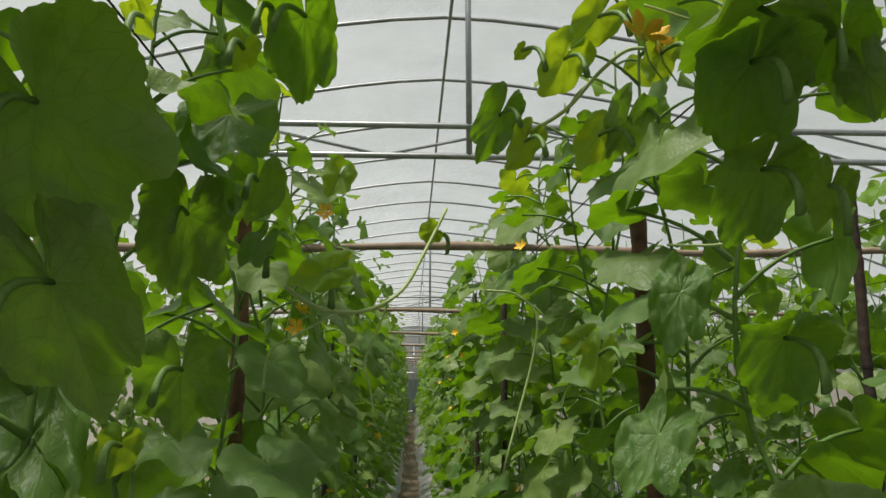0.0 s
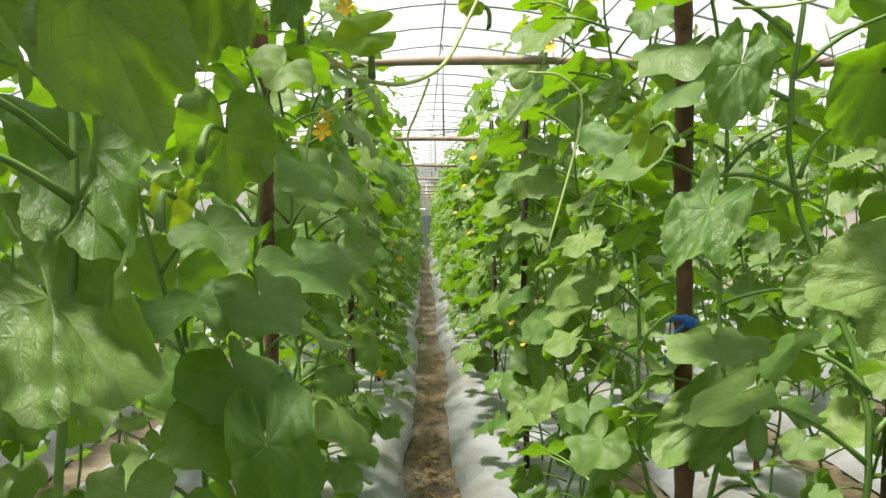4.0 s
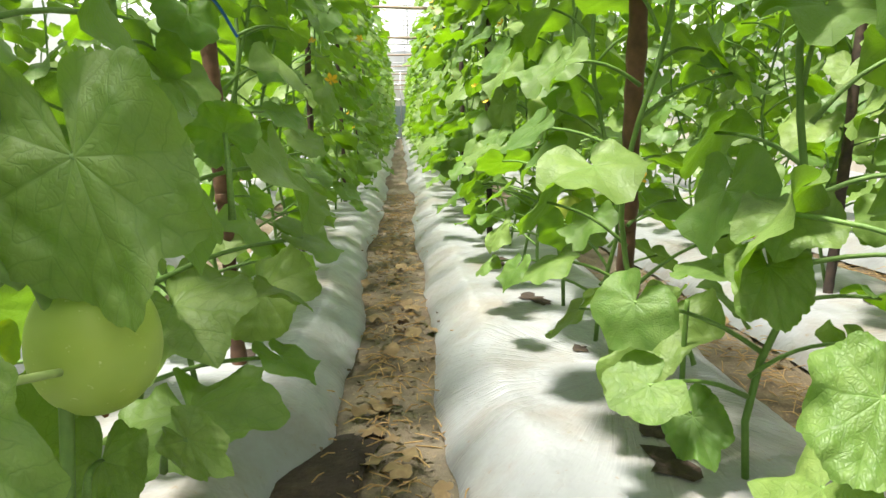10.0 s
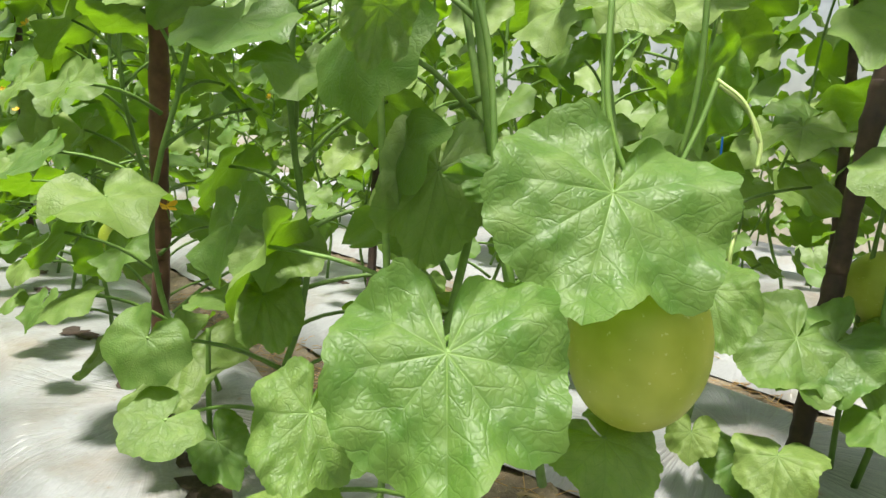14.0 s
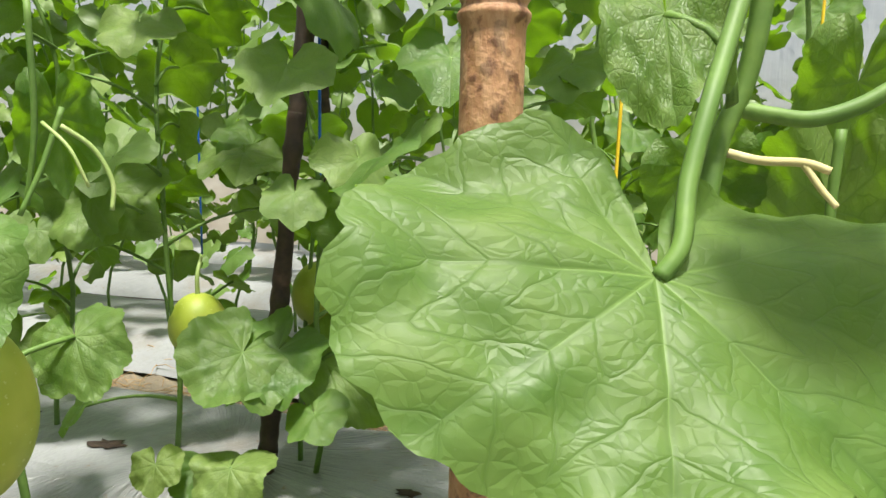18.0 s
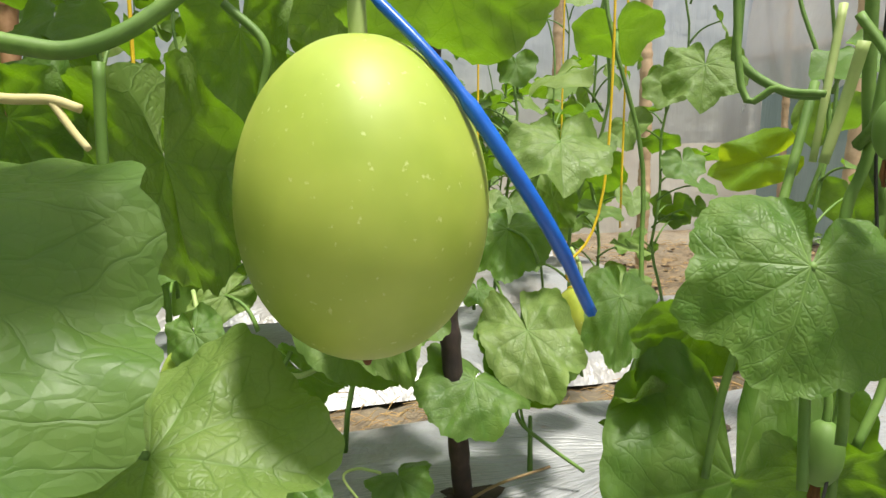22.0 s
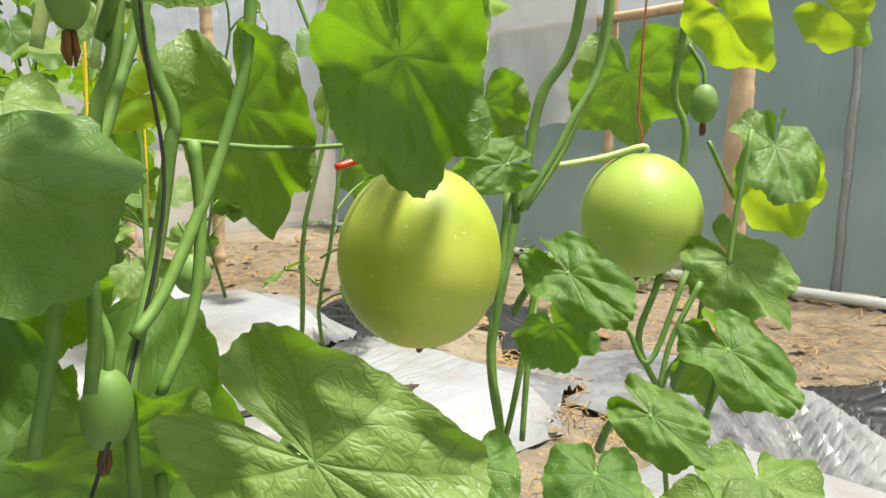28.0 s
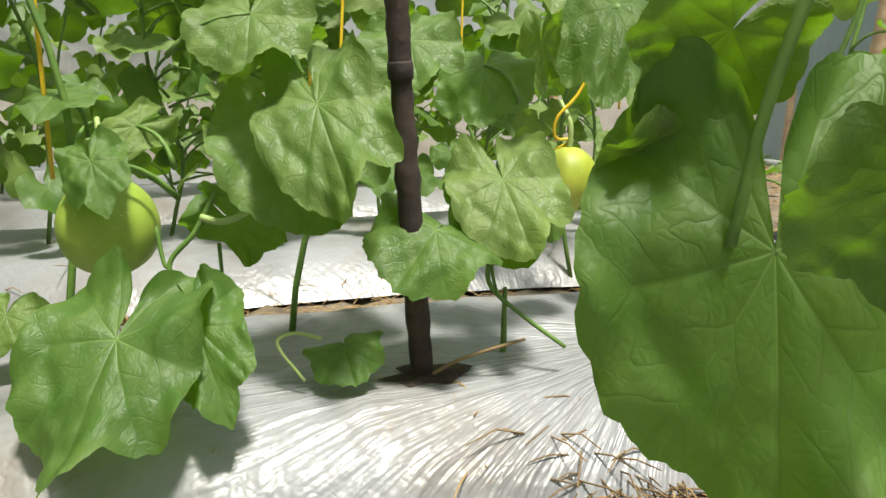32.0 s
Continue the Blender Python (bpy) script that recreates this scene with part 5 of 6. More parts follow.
hero(plant_r, 1, (0.116, 0.948, 2.132), (-0.6, 0.4, -0.25), (0.1, 0.0, 1.0), 0.15, 1.0)
hero(plant_r, 0, (0.160, 0.940, 1.789), (-0.366, 0.668, -0.648), (0.507, 0.727, 0.463), 0.099, 0.50, YOUNG_LEAVES)
hero(plant_r, 1, (0.283, 0.853, 1.791), (-0.133, 0.753, -0.645), (-0.470, -0.621, -0.627), 0.127, 0.50)
hero(plant_r, 1, (0.257, 0.898, 1.784), (-0.502, 0.407, -0.763), (0.263, 0.912, 0.314), 0.100, 0.57, YOUNG_LEAVES)
hero(plant_r, 0, (0.317, 0.807, 1.863), (-0.236, 0.505, -0.830), (0.336, 0.844, 0.418), 0.073, 0.63, YOUNG_LEAVES)
hero(plant_r, 1, (0.220, 0.985, 1.537), (-0.754, -0.271, -0.598), (0.282, -0.956, 0.078), 0.076, 0.63)
hero(plant_r, 1, (0.238, 0.963, 1.503), (-0.881, -0.013, -0.472), (-0.031, -0.996, 0.086), 0.075, 0.50, YOUNG_LEAVES)
hero(plant_r, 0, (0.252, 0.929, 1.479), (-0.251, 0.075, -0.965), (0.267, 0.964, 0.006), 0.091, 0.55, YOUNG_LEAVES)
hero(plant_r, 0, (0.376, 0.547, 1.749), (0.288, 0.683, -0.671), (0.672, 0.355, 0.650), 0.128, 0.50)
hero(plant_r, 0, (0.364, 0.517, 2.037), (-0.6, -0.3, -0.25), (0.1, 0.0, 1.0), 0.15, 1.0)
hero(plant_r, 1, (0.385, 0.536, 1.707), (0.524, 0.452, -0.721), (-0.219, -0.747, -0.628), 0.091, 0.50)
hero(plant_r, 1, (0.383, 0.596, 1.623), (0.195, 0.784, -0.589), (0.546, 0.412, 0.729), 0.087, 0.53)
hero(plant_r, 1, (0.371, 0.566, 1.911), (-0.6, 0.4, -0.25), (0.1, 0.0, 1.0), 0.15, 1.0)
hero(plant_l, 0, (0.025, 0.971, 1.659), (-0.925, 0.098, -0.368), (-0.023, -0.979, -0.202), 0.040, 0.93, YOUNG_LEAVES)
hero(plant_l, 1, (-0.287, 0.666, 1.817), (-0.049, 0.946, -0.319), (-0.769, 0.168, 0.616), 0.055, 0.50, YOUNG_LEAVES)
hero(plant_l, 0, (-0.155, 0.694, 1.843), (0.071, 0.820, -0.568), (-0.412, 0.543, 0.732), 0.084, 0.50, YOUNG_LEAVES)
hero(plant_l, 0, (-0.204, 0.749, 1.827), (-0.322, 0.626, -0.711), (-0.127, 0.715, 0.687), 0.057, 0.70, YOUNG_LEAVES)
hero(plant_l, 0, (-0.179, 0.780, 1.602), (-0.419, -0.423, -0.803), (-0.015, -0.881, 0.472), 0.080, 0.50)
hero(plant_l, 1, (-0.103, 0.799, 1.572), (-0.795, -0.462, -0.394), (0.457, -0.882, 0.113), 0.092, 0.51, YOUNG_LEAVES)
hero(plant_l, 0, (-0.250, 0.614, 1.392), (-0.290, 0.140, -0.947), (-0.272, 0.937, 0.222), 0.053, 0.71, YOUNG_LEAVES)
hero(plant_l, 0, (-0.205, 0.856, 1.698), (-0.271, 0.526, -0.806), (-0.136, 0.808, 0.573), 0.101, 0.78)
# another extra leaf, put sunwards of the previous one to darken it
hero(plant_l, 0, (-0.217, 0.826, 1.986), (0.6, -0.3, -0.25), (0.1, 0.0, 1.0), 0.15, 1.0)
hero(plant_l, 1, (-0.123, 1.060, 1.771), (-0.343, -0.243, -0.907), (0.375, -0.921, 0.105), 0.080, 0.70, YOUNG_LEAVES)
vine(plant_d, "stem", STEM, 0.0045, (0.874, -0.877, 0.804), (0.848, -0.828, 0.685), (0.843, -0.799, 0.598), (0.847, -0.783, 0.531), (0.854, -0.775, 0.451))
vine(plant_d, "stem", STEM, 0.0045, (0.713, -0.905, 0.492), (0.721, -0.875, 0.453), (0.733, -0.842, 0.421), (0.746, -0.824, 0.426))
vine(plant_d, "stem", STEM, 0.0045, (0.763, -1.294, 1.574), (0.723, -1.279, 1.174), (0.713, -1.280, 0.824), (0.728, -1.239, 0.711), (0.754, -1.193, 0.623))
vine(plant_d, "stem", STEM, 0.004, (0.765, -1.187, 0.648), (0.759, -1.165, 0.518), (0.758, -1.156, 0.472), (0.746, -1.157, 0.415), (0.741, -1.148, 0.353))
vine(plant_d, "stem", STEM, 0.0035, (0.735, -1.198, 0.552), (0.737, -1.172, 0.444), (0.740, -1.155, 0.381))
vine(plant_d, "stem", STEM, 0.003, (0.631, -1.310, 0.563), (0.647, -1.273, 0.472), (0.667, -1.260, 0.506))
vine(plant_d, "stem", STEM, 0.003, (0.620, -1.319, 0.552), (0.634, -1.292, 0.495), (0.638, -1.277, 0.444))
vine(plant_d, "stem", STEM, 0.0032, (0.598, -1.325, 0.472), (0.603, -1.303, 0.393))
vine(plant_d, "stem", STEM, 0.003, (0.601, -1.372, 0.705), (0.603, -1.350, 0.608), (0.603, -1.342, 0.569))
vine(plant_c, "tendril", PALE_STEM, 0.0035, (0.799, -0.835, 0.855), (0.795, -0.822, 0.789), (0.791, -0.811, 0.737))
vine(plant_c, "stem", STEM, 0.0045, (0.929, -0.799, 1.617), (0.890, -0.821, 1.217), (0.879, -0.802, 0.867), (0.872, -0.801, 0.821), (0.850, -0.829, 0.794), (0.833, -0.856, 0.789))
vine(plant_h, "stem", STEM, 0.0045, (1.518, -0.391, 0.403), (1.509, -0.356, 0.339), (1.505, -0.317, 0.290), (1.487, -0.340, 0.234), (1.481, -0.356, 0.222))
vine(plant_h, "stem", STEM, 0.0035, (1.543, -0.295, 0.342), (1.528, -0.305, 0.289), (1.525, -0.313, 0.281))
vine(plant_h, "stem", STEM, 0.0035, (1.570, -0.380, 0.307), (1.554, -0.384, 0.243))
vine(plant_h, "stem", PALE_STEM, 0.0055, (1.502, -0.366, 0.361), (1.493, -0.402, 0.356), (1.490, -0.443, 0.377), (1.493, -0.467, 0.410))
vine(plant_g, "stem", STEM, 0.004, (1.486, -0.804, 0.311), (1.474, -0.793, 0.251), (1.454, -0.839, 0.204), (1.428, -0.907, 0.153))
vine(plant_g, "stem", STEM, 0.003, (1.505, -0.816, 0.398), (1.485, -0.799, 0.303), (1.468, -0.806, 0.234), (1.454, -0.839, 0.204))
vine(plant_g, "dry_runner", DRY, 0.003, (1.441, -0.698, 0.118), (1.437, -0.745, 0.142), (1.425, -0.840, 0.172))
vine(plant_g, "stem", PALE_STEM, 0.0028, (1.438, -0.533, 0.187), (1.447, -0.493, 0.195), (1.448, -0.468, 0.179), (1.428, -0.506, 0.127))
vine(plant_g, "stem", STEM, 0.003, (1.586, -0.783, 0.490), (1.565, -0.799, 0.418), (1.551, -0.773, 0.336))
vine(plant_a, "stem", STEM, 0.0036, (0.705, 0.481, 0.891), (0.694, 0.469, 0.792), (0.696, 0.458, 0.740), (0.705, 0.442, 0.694), (0.695, 0.447, 0.682))
vine(plant_a, "stem", STEM, 0.0042, (0.606, 0.583, 0.890), (0.612, 0.560, 0.801), (0.608, 0.533, 0.651), (0.617, 0.509, 0.568), (0.617, 0.500, 0.520), (0.584, 0.520, 0.494), (0.558, 0.542, 0.502))
vine(plant_a, "tendril", PALE_STEM, 0.0032, (0.883, 0.455, 0.807), (0.906, 0.432, 0.782), (0.917, 0.416, 0.743), (0.912, 0.413, 0.709))
vine(plant_a, "stem", STEM, 0.0035, (0.887, 0.456, 0.828), (0.862, 0.462, 0.760), (0.837, 0.470, 0.705))
vine(plant_b, "stem", STEM, 0.006, (0.763, -0.264, 0.942), (0.733, -0.251, 0.884), (0.706, -0.241, 0.843), (0.680, -0.233, 0.811), (0.658, -0.224, 0.767), (0.638, -0.222, 0.735), (0.629, -0.212, 0.718))
vine(plant_a, "stem", STEM, .008, (0.648, 0.632, 0.895), (0.660, 0.616, 0.765), (0.672, 0.600, 0.644), (0.662, 0.553, 0.529), (0.684, 0.545, 0.429), (0.742, 0.564, 0.285))
vine(plant_a, "stem", STEM, .0042, (0.747, 0.540, 0.923), (0.758, 0.523, 0.816), (0.747, 0.497, 0.738), (0.715, 0.471, 0.684))
vine(plant_a, "stem", STEM, .004, (0.858, 0.468, 0.944), (0.861, 0.469, 0.810), (0.857, 0.482, 0.715))
vine(plant_a, "stem", STEM, .004, (0.648, 0.677, 0.768), (0.668, 0.634, 0.780), (0.660, 0.616, 0.765))
vine(plant_a, "stem", STEM, .004, (0.493, 0.477, 0.524), (0.553, 0.535, 0.522), (0.662, 0.553, 0.529))
vine(plant_a, "tendril", PALE_STEM, .0022, (0.837, 0.431, 0.808), (0.837, 0.395, 0.781), (0.847, 0.380, 0.739))
vine(plant_b, "stem", STEM, .0075, (0.766, -0.267, 0.903), (0.764, -0.264, 0.863), (0.763, -0.258, 0.829), (0.756, -0.245, 0.791), (0.742, -0.239, 0.747), (0.740, -0.233, 0.679), (0.757, -0.223, 0.579))
vine(plant_b, "stem", STEM, .006, (0.764, -0.257, 0.815), (0.764, -0.277, 0.811), (0.765, -0.304, 0.809), (0.768, -0.338, 0.823), (0.776, -0.374, 0.855), (0.783, -0.402, 0.895))
vine(plant_b, "withered_flower_stalk", CREAM, .0032, (0.758, -0.250, 0.786), (0.753, -0.271, 0.781), (0.749, -0.296, 0.780), (0.747, -0.311, 0.775))
vine(plant_b, "withered_flower_stalk", CREAM, .0024, (0.749, -0.296, 0.779), (0.745, -0.306, 0.764), (0.741, -0.315, 0.753))
vine(plant_b, "stem", STEM, .0035, (0.762, -0.318, 0.802), (0.761, -0.316, 0.745), (0.756, -0.319, 0.702), (0.672, -0.333, 0.653))
vine(plant_b, "stem", STEM, .003, (0.794, -0.385, 0.842), (0.785, -0.409, 0.817), (0.787, -0.406, 0.788), (0.787, -0.396, 0.765))
vine(plant_c, "stem", STEM, 0.0043, (0.781, -0.824, 1.534), (0.719, -0.828, 1.134), (0.731, -0.810, 0.784), (0.735, -0.794, 0.707), (0.725, -0.783, 0.644), (0.705, -0.776, 0.584), (0.697, -0.769, 0.554))
vine(plant_c, "stem", STEM, 0.0050, (0.815, -0.844, 1.542), (0.758, -0.814, 1.142), (0.765, -0.831, 0.792), (0.759, -0.847, 0.709), (0.760, -0.845, 0.688), (0.759, -0.831, 0.617), (0.737, -0.803, 0.542), (0.738, -0.801, 0.465))
vine(plant_c, "stem", STEM, 0.0047, (0.802, -0.942, 1.552), (0.760, -0.919, 1.152), (0.752, -0.904, 0.802), (0.754, -0.880, 0.692), (0.744, -0.833, 0.601), (0.735, -0.806, 0.571))
vine(plant_c, "stem", STEM, 0.0043, (0.754, -0.858, 0.691), (0.750, -0.858, 0.634), (0.743, -0.846, 0.576), (0.737, -0.820, 0.529))
vine(plant_c, "stem", STEM, 0.0043, (0.739, -0.772, 0.644), (0.720, -0.759, 0.584), (0.693, -0.739, 0.528))
vine(plant_c, "twine", DARK_LINE, .0014, (0.802, -0.820, 1.536), (0.740, -0.820, 1.136), (0.752, -0.828, 0.786), (0.751, -0.836, 0.662), (0.736, -0.805, 0.556), (0.712, -0.769, 0.488))
vine(plant_c, "stem", STEM, 0.0022, (0.759, -0.847, 0.691), (0.747, -0.913, 0.686), (0.735, -0.985, 0.689))
vine(plant_c, "stem", STEM, 0.0032, (0.858, -0.763, 1.567), (0.817, -0.752, 1.167), (0.808, -0.754, 0.817), (0.783, -0.772, 0.791), (0.756, -0.788, 0.785))
vine(plant_c, "tendril", PALE_STEM, .004, (0.712, -0.776, 0.814), (0.719, -0.772, 0.779), (0.725, -0.764, 0.738))
vine(plant_d, "stem", STEM, .006, (0.796, -1.311, 1.589), (0.743, -1.280, 1.189), (0.746, -1.277, 0.839), (0.774, -1.249, 0.742), (0.780, -1.232, 0.663), (0.782, -1.203, 0.556), (0.776, -1.176, 0.463), (0.762, -1.196, 0.321))
vine(plant_d, "stem", STEM, .0045, (0.824, -1.363, 1.595), (0.762, -1.361, 1.195), (0.774, -1.367, 0.845), (0.797, -1.334, 0.702), (0.823, -1.284, 0.615))
vine(plant_d, "stem", STEM, .005, (0.777, -1.519, 1.627), (0.723, -1.479, 1.227), (0.727, -1.470, 0.877), (0.745, -1.480, 0.759), (0.732, -1.491, 0.696), (0.745, -1.468, 0.527), (0.756, -1.439, 0.440), (0.728, -1.445, 0.377))
vine(plant_d, "stem", STEM, .004, (0.703, -1.509, 0.513), (0.705, -1.490, 0.441), (0.729, -1.455, 0.374), (0.722, -1.468, 0.238), (0.71, -1.47, 0.10))
vine(plant_d, "stem", STEM, .004, (0.803, -1.284, 0.523), (0.783, -1.246, 0.446), (0.779, -1.233, 0.356))
vine(plant_d, "stem", STEM, .003, (0.720, -1.530, 0.696), (0.695, -1.560, 0.622))
vine(plant_l, "stem", STEM, .007, (-0.309, 0.560, 0.731), (-0.302, 0.569, 0.666), (-0.295, 0.580, 0.594), (-0.281, 0.595, 0.569))
vine(plant_l, "stem", STEM, .007, (-0.294, 0.615, 0.741), (-0.296, 0.617, 0.621), (-0.270, 0.616, 0.531), (-0.271, 0.619, 0.470), (-0.288, 0.621, 0.301))
vine(plant_l, "tendril", PALE_STEM, .004, (-0.287, 0.511, 0.534), (-0.271, 0.516, 0.518), (-0.258, 0.589, 0.498))
vine(plant_l, "tendril", PALE_STEM, .005, (-0.210, 0.471, 0.408), (-0.184, 0.487, 0.413), (-0.182, 0.527, 0.416))
vine(plant_l, "stem", STEM, .006, (-0.288, 0.531, 1.036), (-0.262, 0.511, 1.000), (-0.240, 0.481, 0.957))
vine(plant_l, "tendril", PALE_STEM, .0028, (-0.151, 0.794, 1.551), (-0.118, 0.823, 1.531), (-0.067, 0.859, 1.530), (-0.018, 0.907, 1.563), (0.016, 0.947, 1.629), (0.046, 0.982, 1.696))
vine(plant_l, "tendril", PALE_STEM, .0016, (-0.036, 0.889, 1.542), (-0.050, 0.892, 1.506), (-0.064, 0.893, 1.470), (-0.056, 0.883, 1.434), (-0.050, 0.882, 1.400))
vine(plant_l, "tendril", PALE_STEM, .0016, (-0.098, 0.826, 1.522), (-0.143, 0.821, 1.497), (-0.171, 0.817, 1.477), (-0.176, 0.817, 1.435))
vine(plant_r, "tendril", PALE_STEM, .003, (0.160, 0.937, 1.798), (0.214, 0.914, 1.827), (0.256, 0.883, 1.870), (0.291, 0.860, 1.894), (0.326, 0.849, 1.890))
vine(plant_r, "tendril", PALE_STEM, .002, (0.111, 1.050, 1.583), (0.163, 1.044, 1.573), (0.187, 1.035, 1.516), (0.126, 0.998, 1.315))
vine(plant_r, "tendril", PALE_STEM, .002, (0.338, 0.884, 1.624), (0.384, 0.865, 1.620), (0.416, 0.838, 1.619))
vine(plant_r, "tendril", PALE_STEM, .0018, (0.290, 0.786, 1.918), (0.314, 0.782, 1.908), (0.344, 0.778, 1.895))


def high_only(x, y, z, s):
    return z > 1.25 and x > 0.75


for i, y in enumerate((0.62,)):
    near_plant(row_x(1, y) + 0.30, y, 3000 + i, 22, 2.0, 1.0, high_only)
for i, (x, y, n) in enumerate(((1.62, -0.12, 24), (1.70, -0.48, 15), (1.74, -1.12, 13), (1.70, -1.5, 12), (2.62, -0.1, 38), (2.60, -0.40, 36), (2.70, -0.75, 34), (2.70, -1.1, 28), (2.72, -1.5, 22), (3.75, -0.2, 36), (3.75, -0.55, 34), (3.8, -0.95, 34), (3.85, -1.4, 30), (4.85, -0.7, 34), (4.9, -1.2, 34), (4.9, -1.7, 26), (2.78, -1.82, 22), (3.9, -1.8, 26), (2.25, -1.25, 14), (3.3, -1.5, 16), (1.95, -1.75, 10))):
    near_plant(x, y, 3100 + i, int(1.35 * n), 1.95, 0.9, lambda x, y, z, s, top=(0.3 if i < 4 else 1.05): z > 0.26 and (z < top or (1000 * s) % 3 < (0.35 if x < 2.0 else 0.6)), 2, "", MID_LEAVES)

# ---- young fruits, flowers ----
def young_fruit(at, w, h, lean=0.0):
    f = thing("young_melon", "small fuzzy green young melon with a withered brown flower", "young melon", at, "young melons")
    f.rotation_euler = (radians(lean), 0, 0)
    me = melon_mesh(w, h, 1)
    me.materials.clear()
    me.materials.append(FRUIT)
    part("rind", me, f)
    part("stalk", tube("stalk", spline([(0, 0, 0.5 * h - 0.003), (0.004, 0, 0.5 * h + 0.02), (0.02, 0.01, 0.5 * h + 0.05)], 6), 0.003, STEM, 7), f)
    verts, faces, o = [], [], 0
    for k in range(5):
        a = 2 * math.pi * k / 5
        v, q = tube_data([(0.002 * math.cos(a), 0.002 * math.sin(a), -0.5 * h), (0.003 * math.cos(a), 0.003 * math.sin(a), -0.5 * h - 0.009), (0.003 * math.cos(a + 0.5), 0.002 * math.sin(a), -0.5 * h - 0.016)], [0.0015, 0.0018, 0.0006], 5)
        verts += v
        faces += [tuple(i + o for i in g) for g in q]
        o += len(v)
    part("withered_flower", mesh_of("withered_flower", verts, faces, WITHER), f, "withered brown flower")
    return f


young_fruit((0.678, -0.768, 0.759), 0.020, 0.036)
young_fruit((0.733, -0.787, 0.530), 0.030, 0.050, 6)
young_fruit((0.722, -1.515, 0.743), 0.034, 0.05)
young_fruit((0.428, 0.992, 1.05), 0.03, 0.07)
young_fruit((1.40, -1.12, 0.48), 0.06, 0.07)


def flower_mesh():
    verts, faces = [], []
    for k in range(5):
        a0 = 2 * math.pi * k / 5
        o = len(verts)
        for s in (0.0, 0.35, 0.7, 1.0):
            w = (0.15, 0.55, 0.5, 0.08)[int(round(s / 0.333))]
            for d in (-1, 0, 1):
                a = a0 + d * w
                verts.append((s * math.cos(a), s * math.sin(a), 0.35 * s * s + 0.10 * abs(d) * s))
        faces += [(o + i * 3 + j, o + i * 3 + j + 1, o + i * 3 + j + 4, o + i * 3 + j + 3) for i in range(3) for j in range(2)]
    return mesh_of("petals", verts, faces, PETAL)


PETALS = flower_mesh()


def flower(at, size, turn):
    f = thing("melon_flower", "small open yellow melon flower", "flower", at, "melon flowers")
    part("petals", PETALS, f, "", pose(0, 0, 0, turn % 70 + 20, turn % 50 - 25, turn) @ Matrix.Scale(size, 4))
    part("stalk", tube("stalk", [(0, 0, 0), (0.01, 0.01, -0.03), (0.03, 0.02, -0.05)], 0.0012, STEM, 5), f)


flower((0.31, 0.80, 1.88), 0.02, 130)
flower((0.505, 1.43, 0.571), 0.024, 20)
flower((0.276, 0.762, 1.864), 0.03, 80)
rf = np.random.RandomState(5)
for i in range(46):
    k = (0, 1, 1, 2)[i % 4]
    y = rf.uniform(1.0, 7.0) if k < 2 else rf.uniform(0.4, 3.0)
    side = -1 if (k == 1 and rf.rand() < 0.8) else 1 if k == 0 else rf.choice([-1, 1])
    flower((row_x(k, y) + side * rf.uniform(0.08, 0.24), y, rf.uniform(0.5, 2.1)), rf.uniform(0.014, 0.024), rf.uniform(0, 360))


# ---- strings ----
def string(points, r, mat, label, name="support_string"):
    ob = new(name, tube(name, spline(points, 5), r, mat, 6))
    tagged(ob, label, "string", "support strings")
    return ob


def tie(at, tail, mat, word):
    t = thing("stake_tie", word + " plastic tie knotted round a stake", "tie", at, "stake ties")
    loop = [(0.026 * math.cos(a), 0.026 * math.sin(a), 0.006 * math.sin(2 * a)) for a in np.linspace(0, 6.0, 18)]
    part("loop", tube("loop", loop, 0.006, mat, 6), t)
    part("knot", tube("knot", [(-0.012, -0.028, 0.012), (0.0, -0.034, 0.0), (0.010, -0.028, -0.014)], [0.006, 0.013, 0.006], mat, 7), t)
    part("tail", tube("tail", spline([(0, -0.03, 0)] + list(tail), 6), 0.004, mat, 6), t)


tie((0.500, 1.450, 1.149), ((-0.03, -0.03, -0.03), (-0.05, -0.03, -0.09)), BLUE, "blue")
tie((-0.410, 1.690, 0.985), ((0.03, -0.03, -0.03), (0.07, -0.04, -0.10)), BLUE, "blue")
tie((-0.55, 0.80, 0.90), ((0.03, -0.03, -0.03), (0.0, -0.04, -0.14)), BLUE, "blue")
for y in (-1.35, -0.97, -0.54, -0.13, 0.495, 1.01):
    bar = new("cross_bar", tube("cross_bar", [(x, 0, 0.008 * math.sin(4 * x + 9 * y)) for x in np.linspace(1.35, 3.0, 16)], [0.016 + 0.002 * math.sin(11 * x) for x in np.linspace(1.35, 3.0, 16)], TIMBER, 8))
    bar.location = (0, y, 1.985)
    tagged(bar, "thin pale bamboo stick lying across the trellis wires", "trellis bar", "trellis bars")
string([(1.85, 1.01, 1.98), (1.847, 1.014, 1.2), (1.85, 1.01, 0.5)], 0.003, BLUE, "blue plastic string hanging from the trellis")
for x, y, lo in ((2.02, -0.54, 0.5), (1.665, -0.13, 0.4), (2.2, -1.35, 0.5), (2.45, -0.97, 0.5), (2.7, -1.35, 0.6)):
    string([(x, y, 1.98), (x + 0.008, y, 0.5 * (1.98 + lo)), (x, y + 0.01, lo)], 0.0036, YELLOW, "yellow plastic string hanging from the trellis")
for k, y0, y1 in ((0, -0.2, 29.0), (1, -1.6, 29.0), (2, -1.9, 16.0), (3, -1.9, 12.0)):
    string([(row_x(k, y), y, 1.96 - 0.01 * math.sin(y)) for y in np.linspace(y0, y1, 24)], 0.002, DARK_LINE, "black twine stretched along the trellis", "trellis_wire")

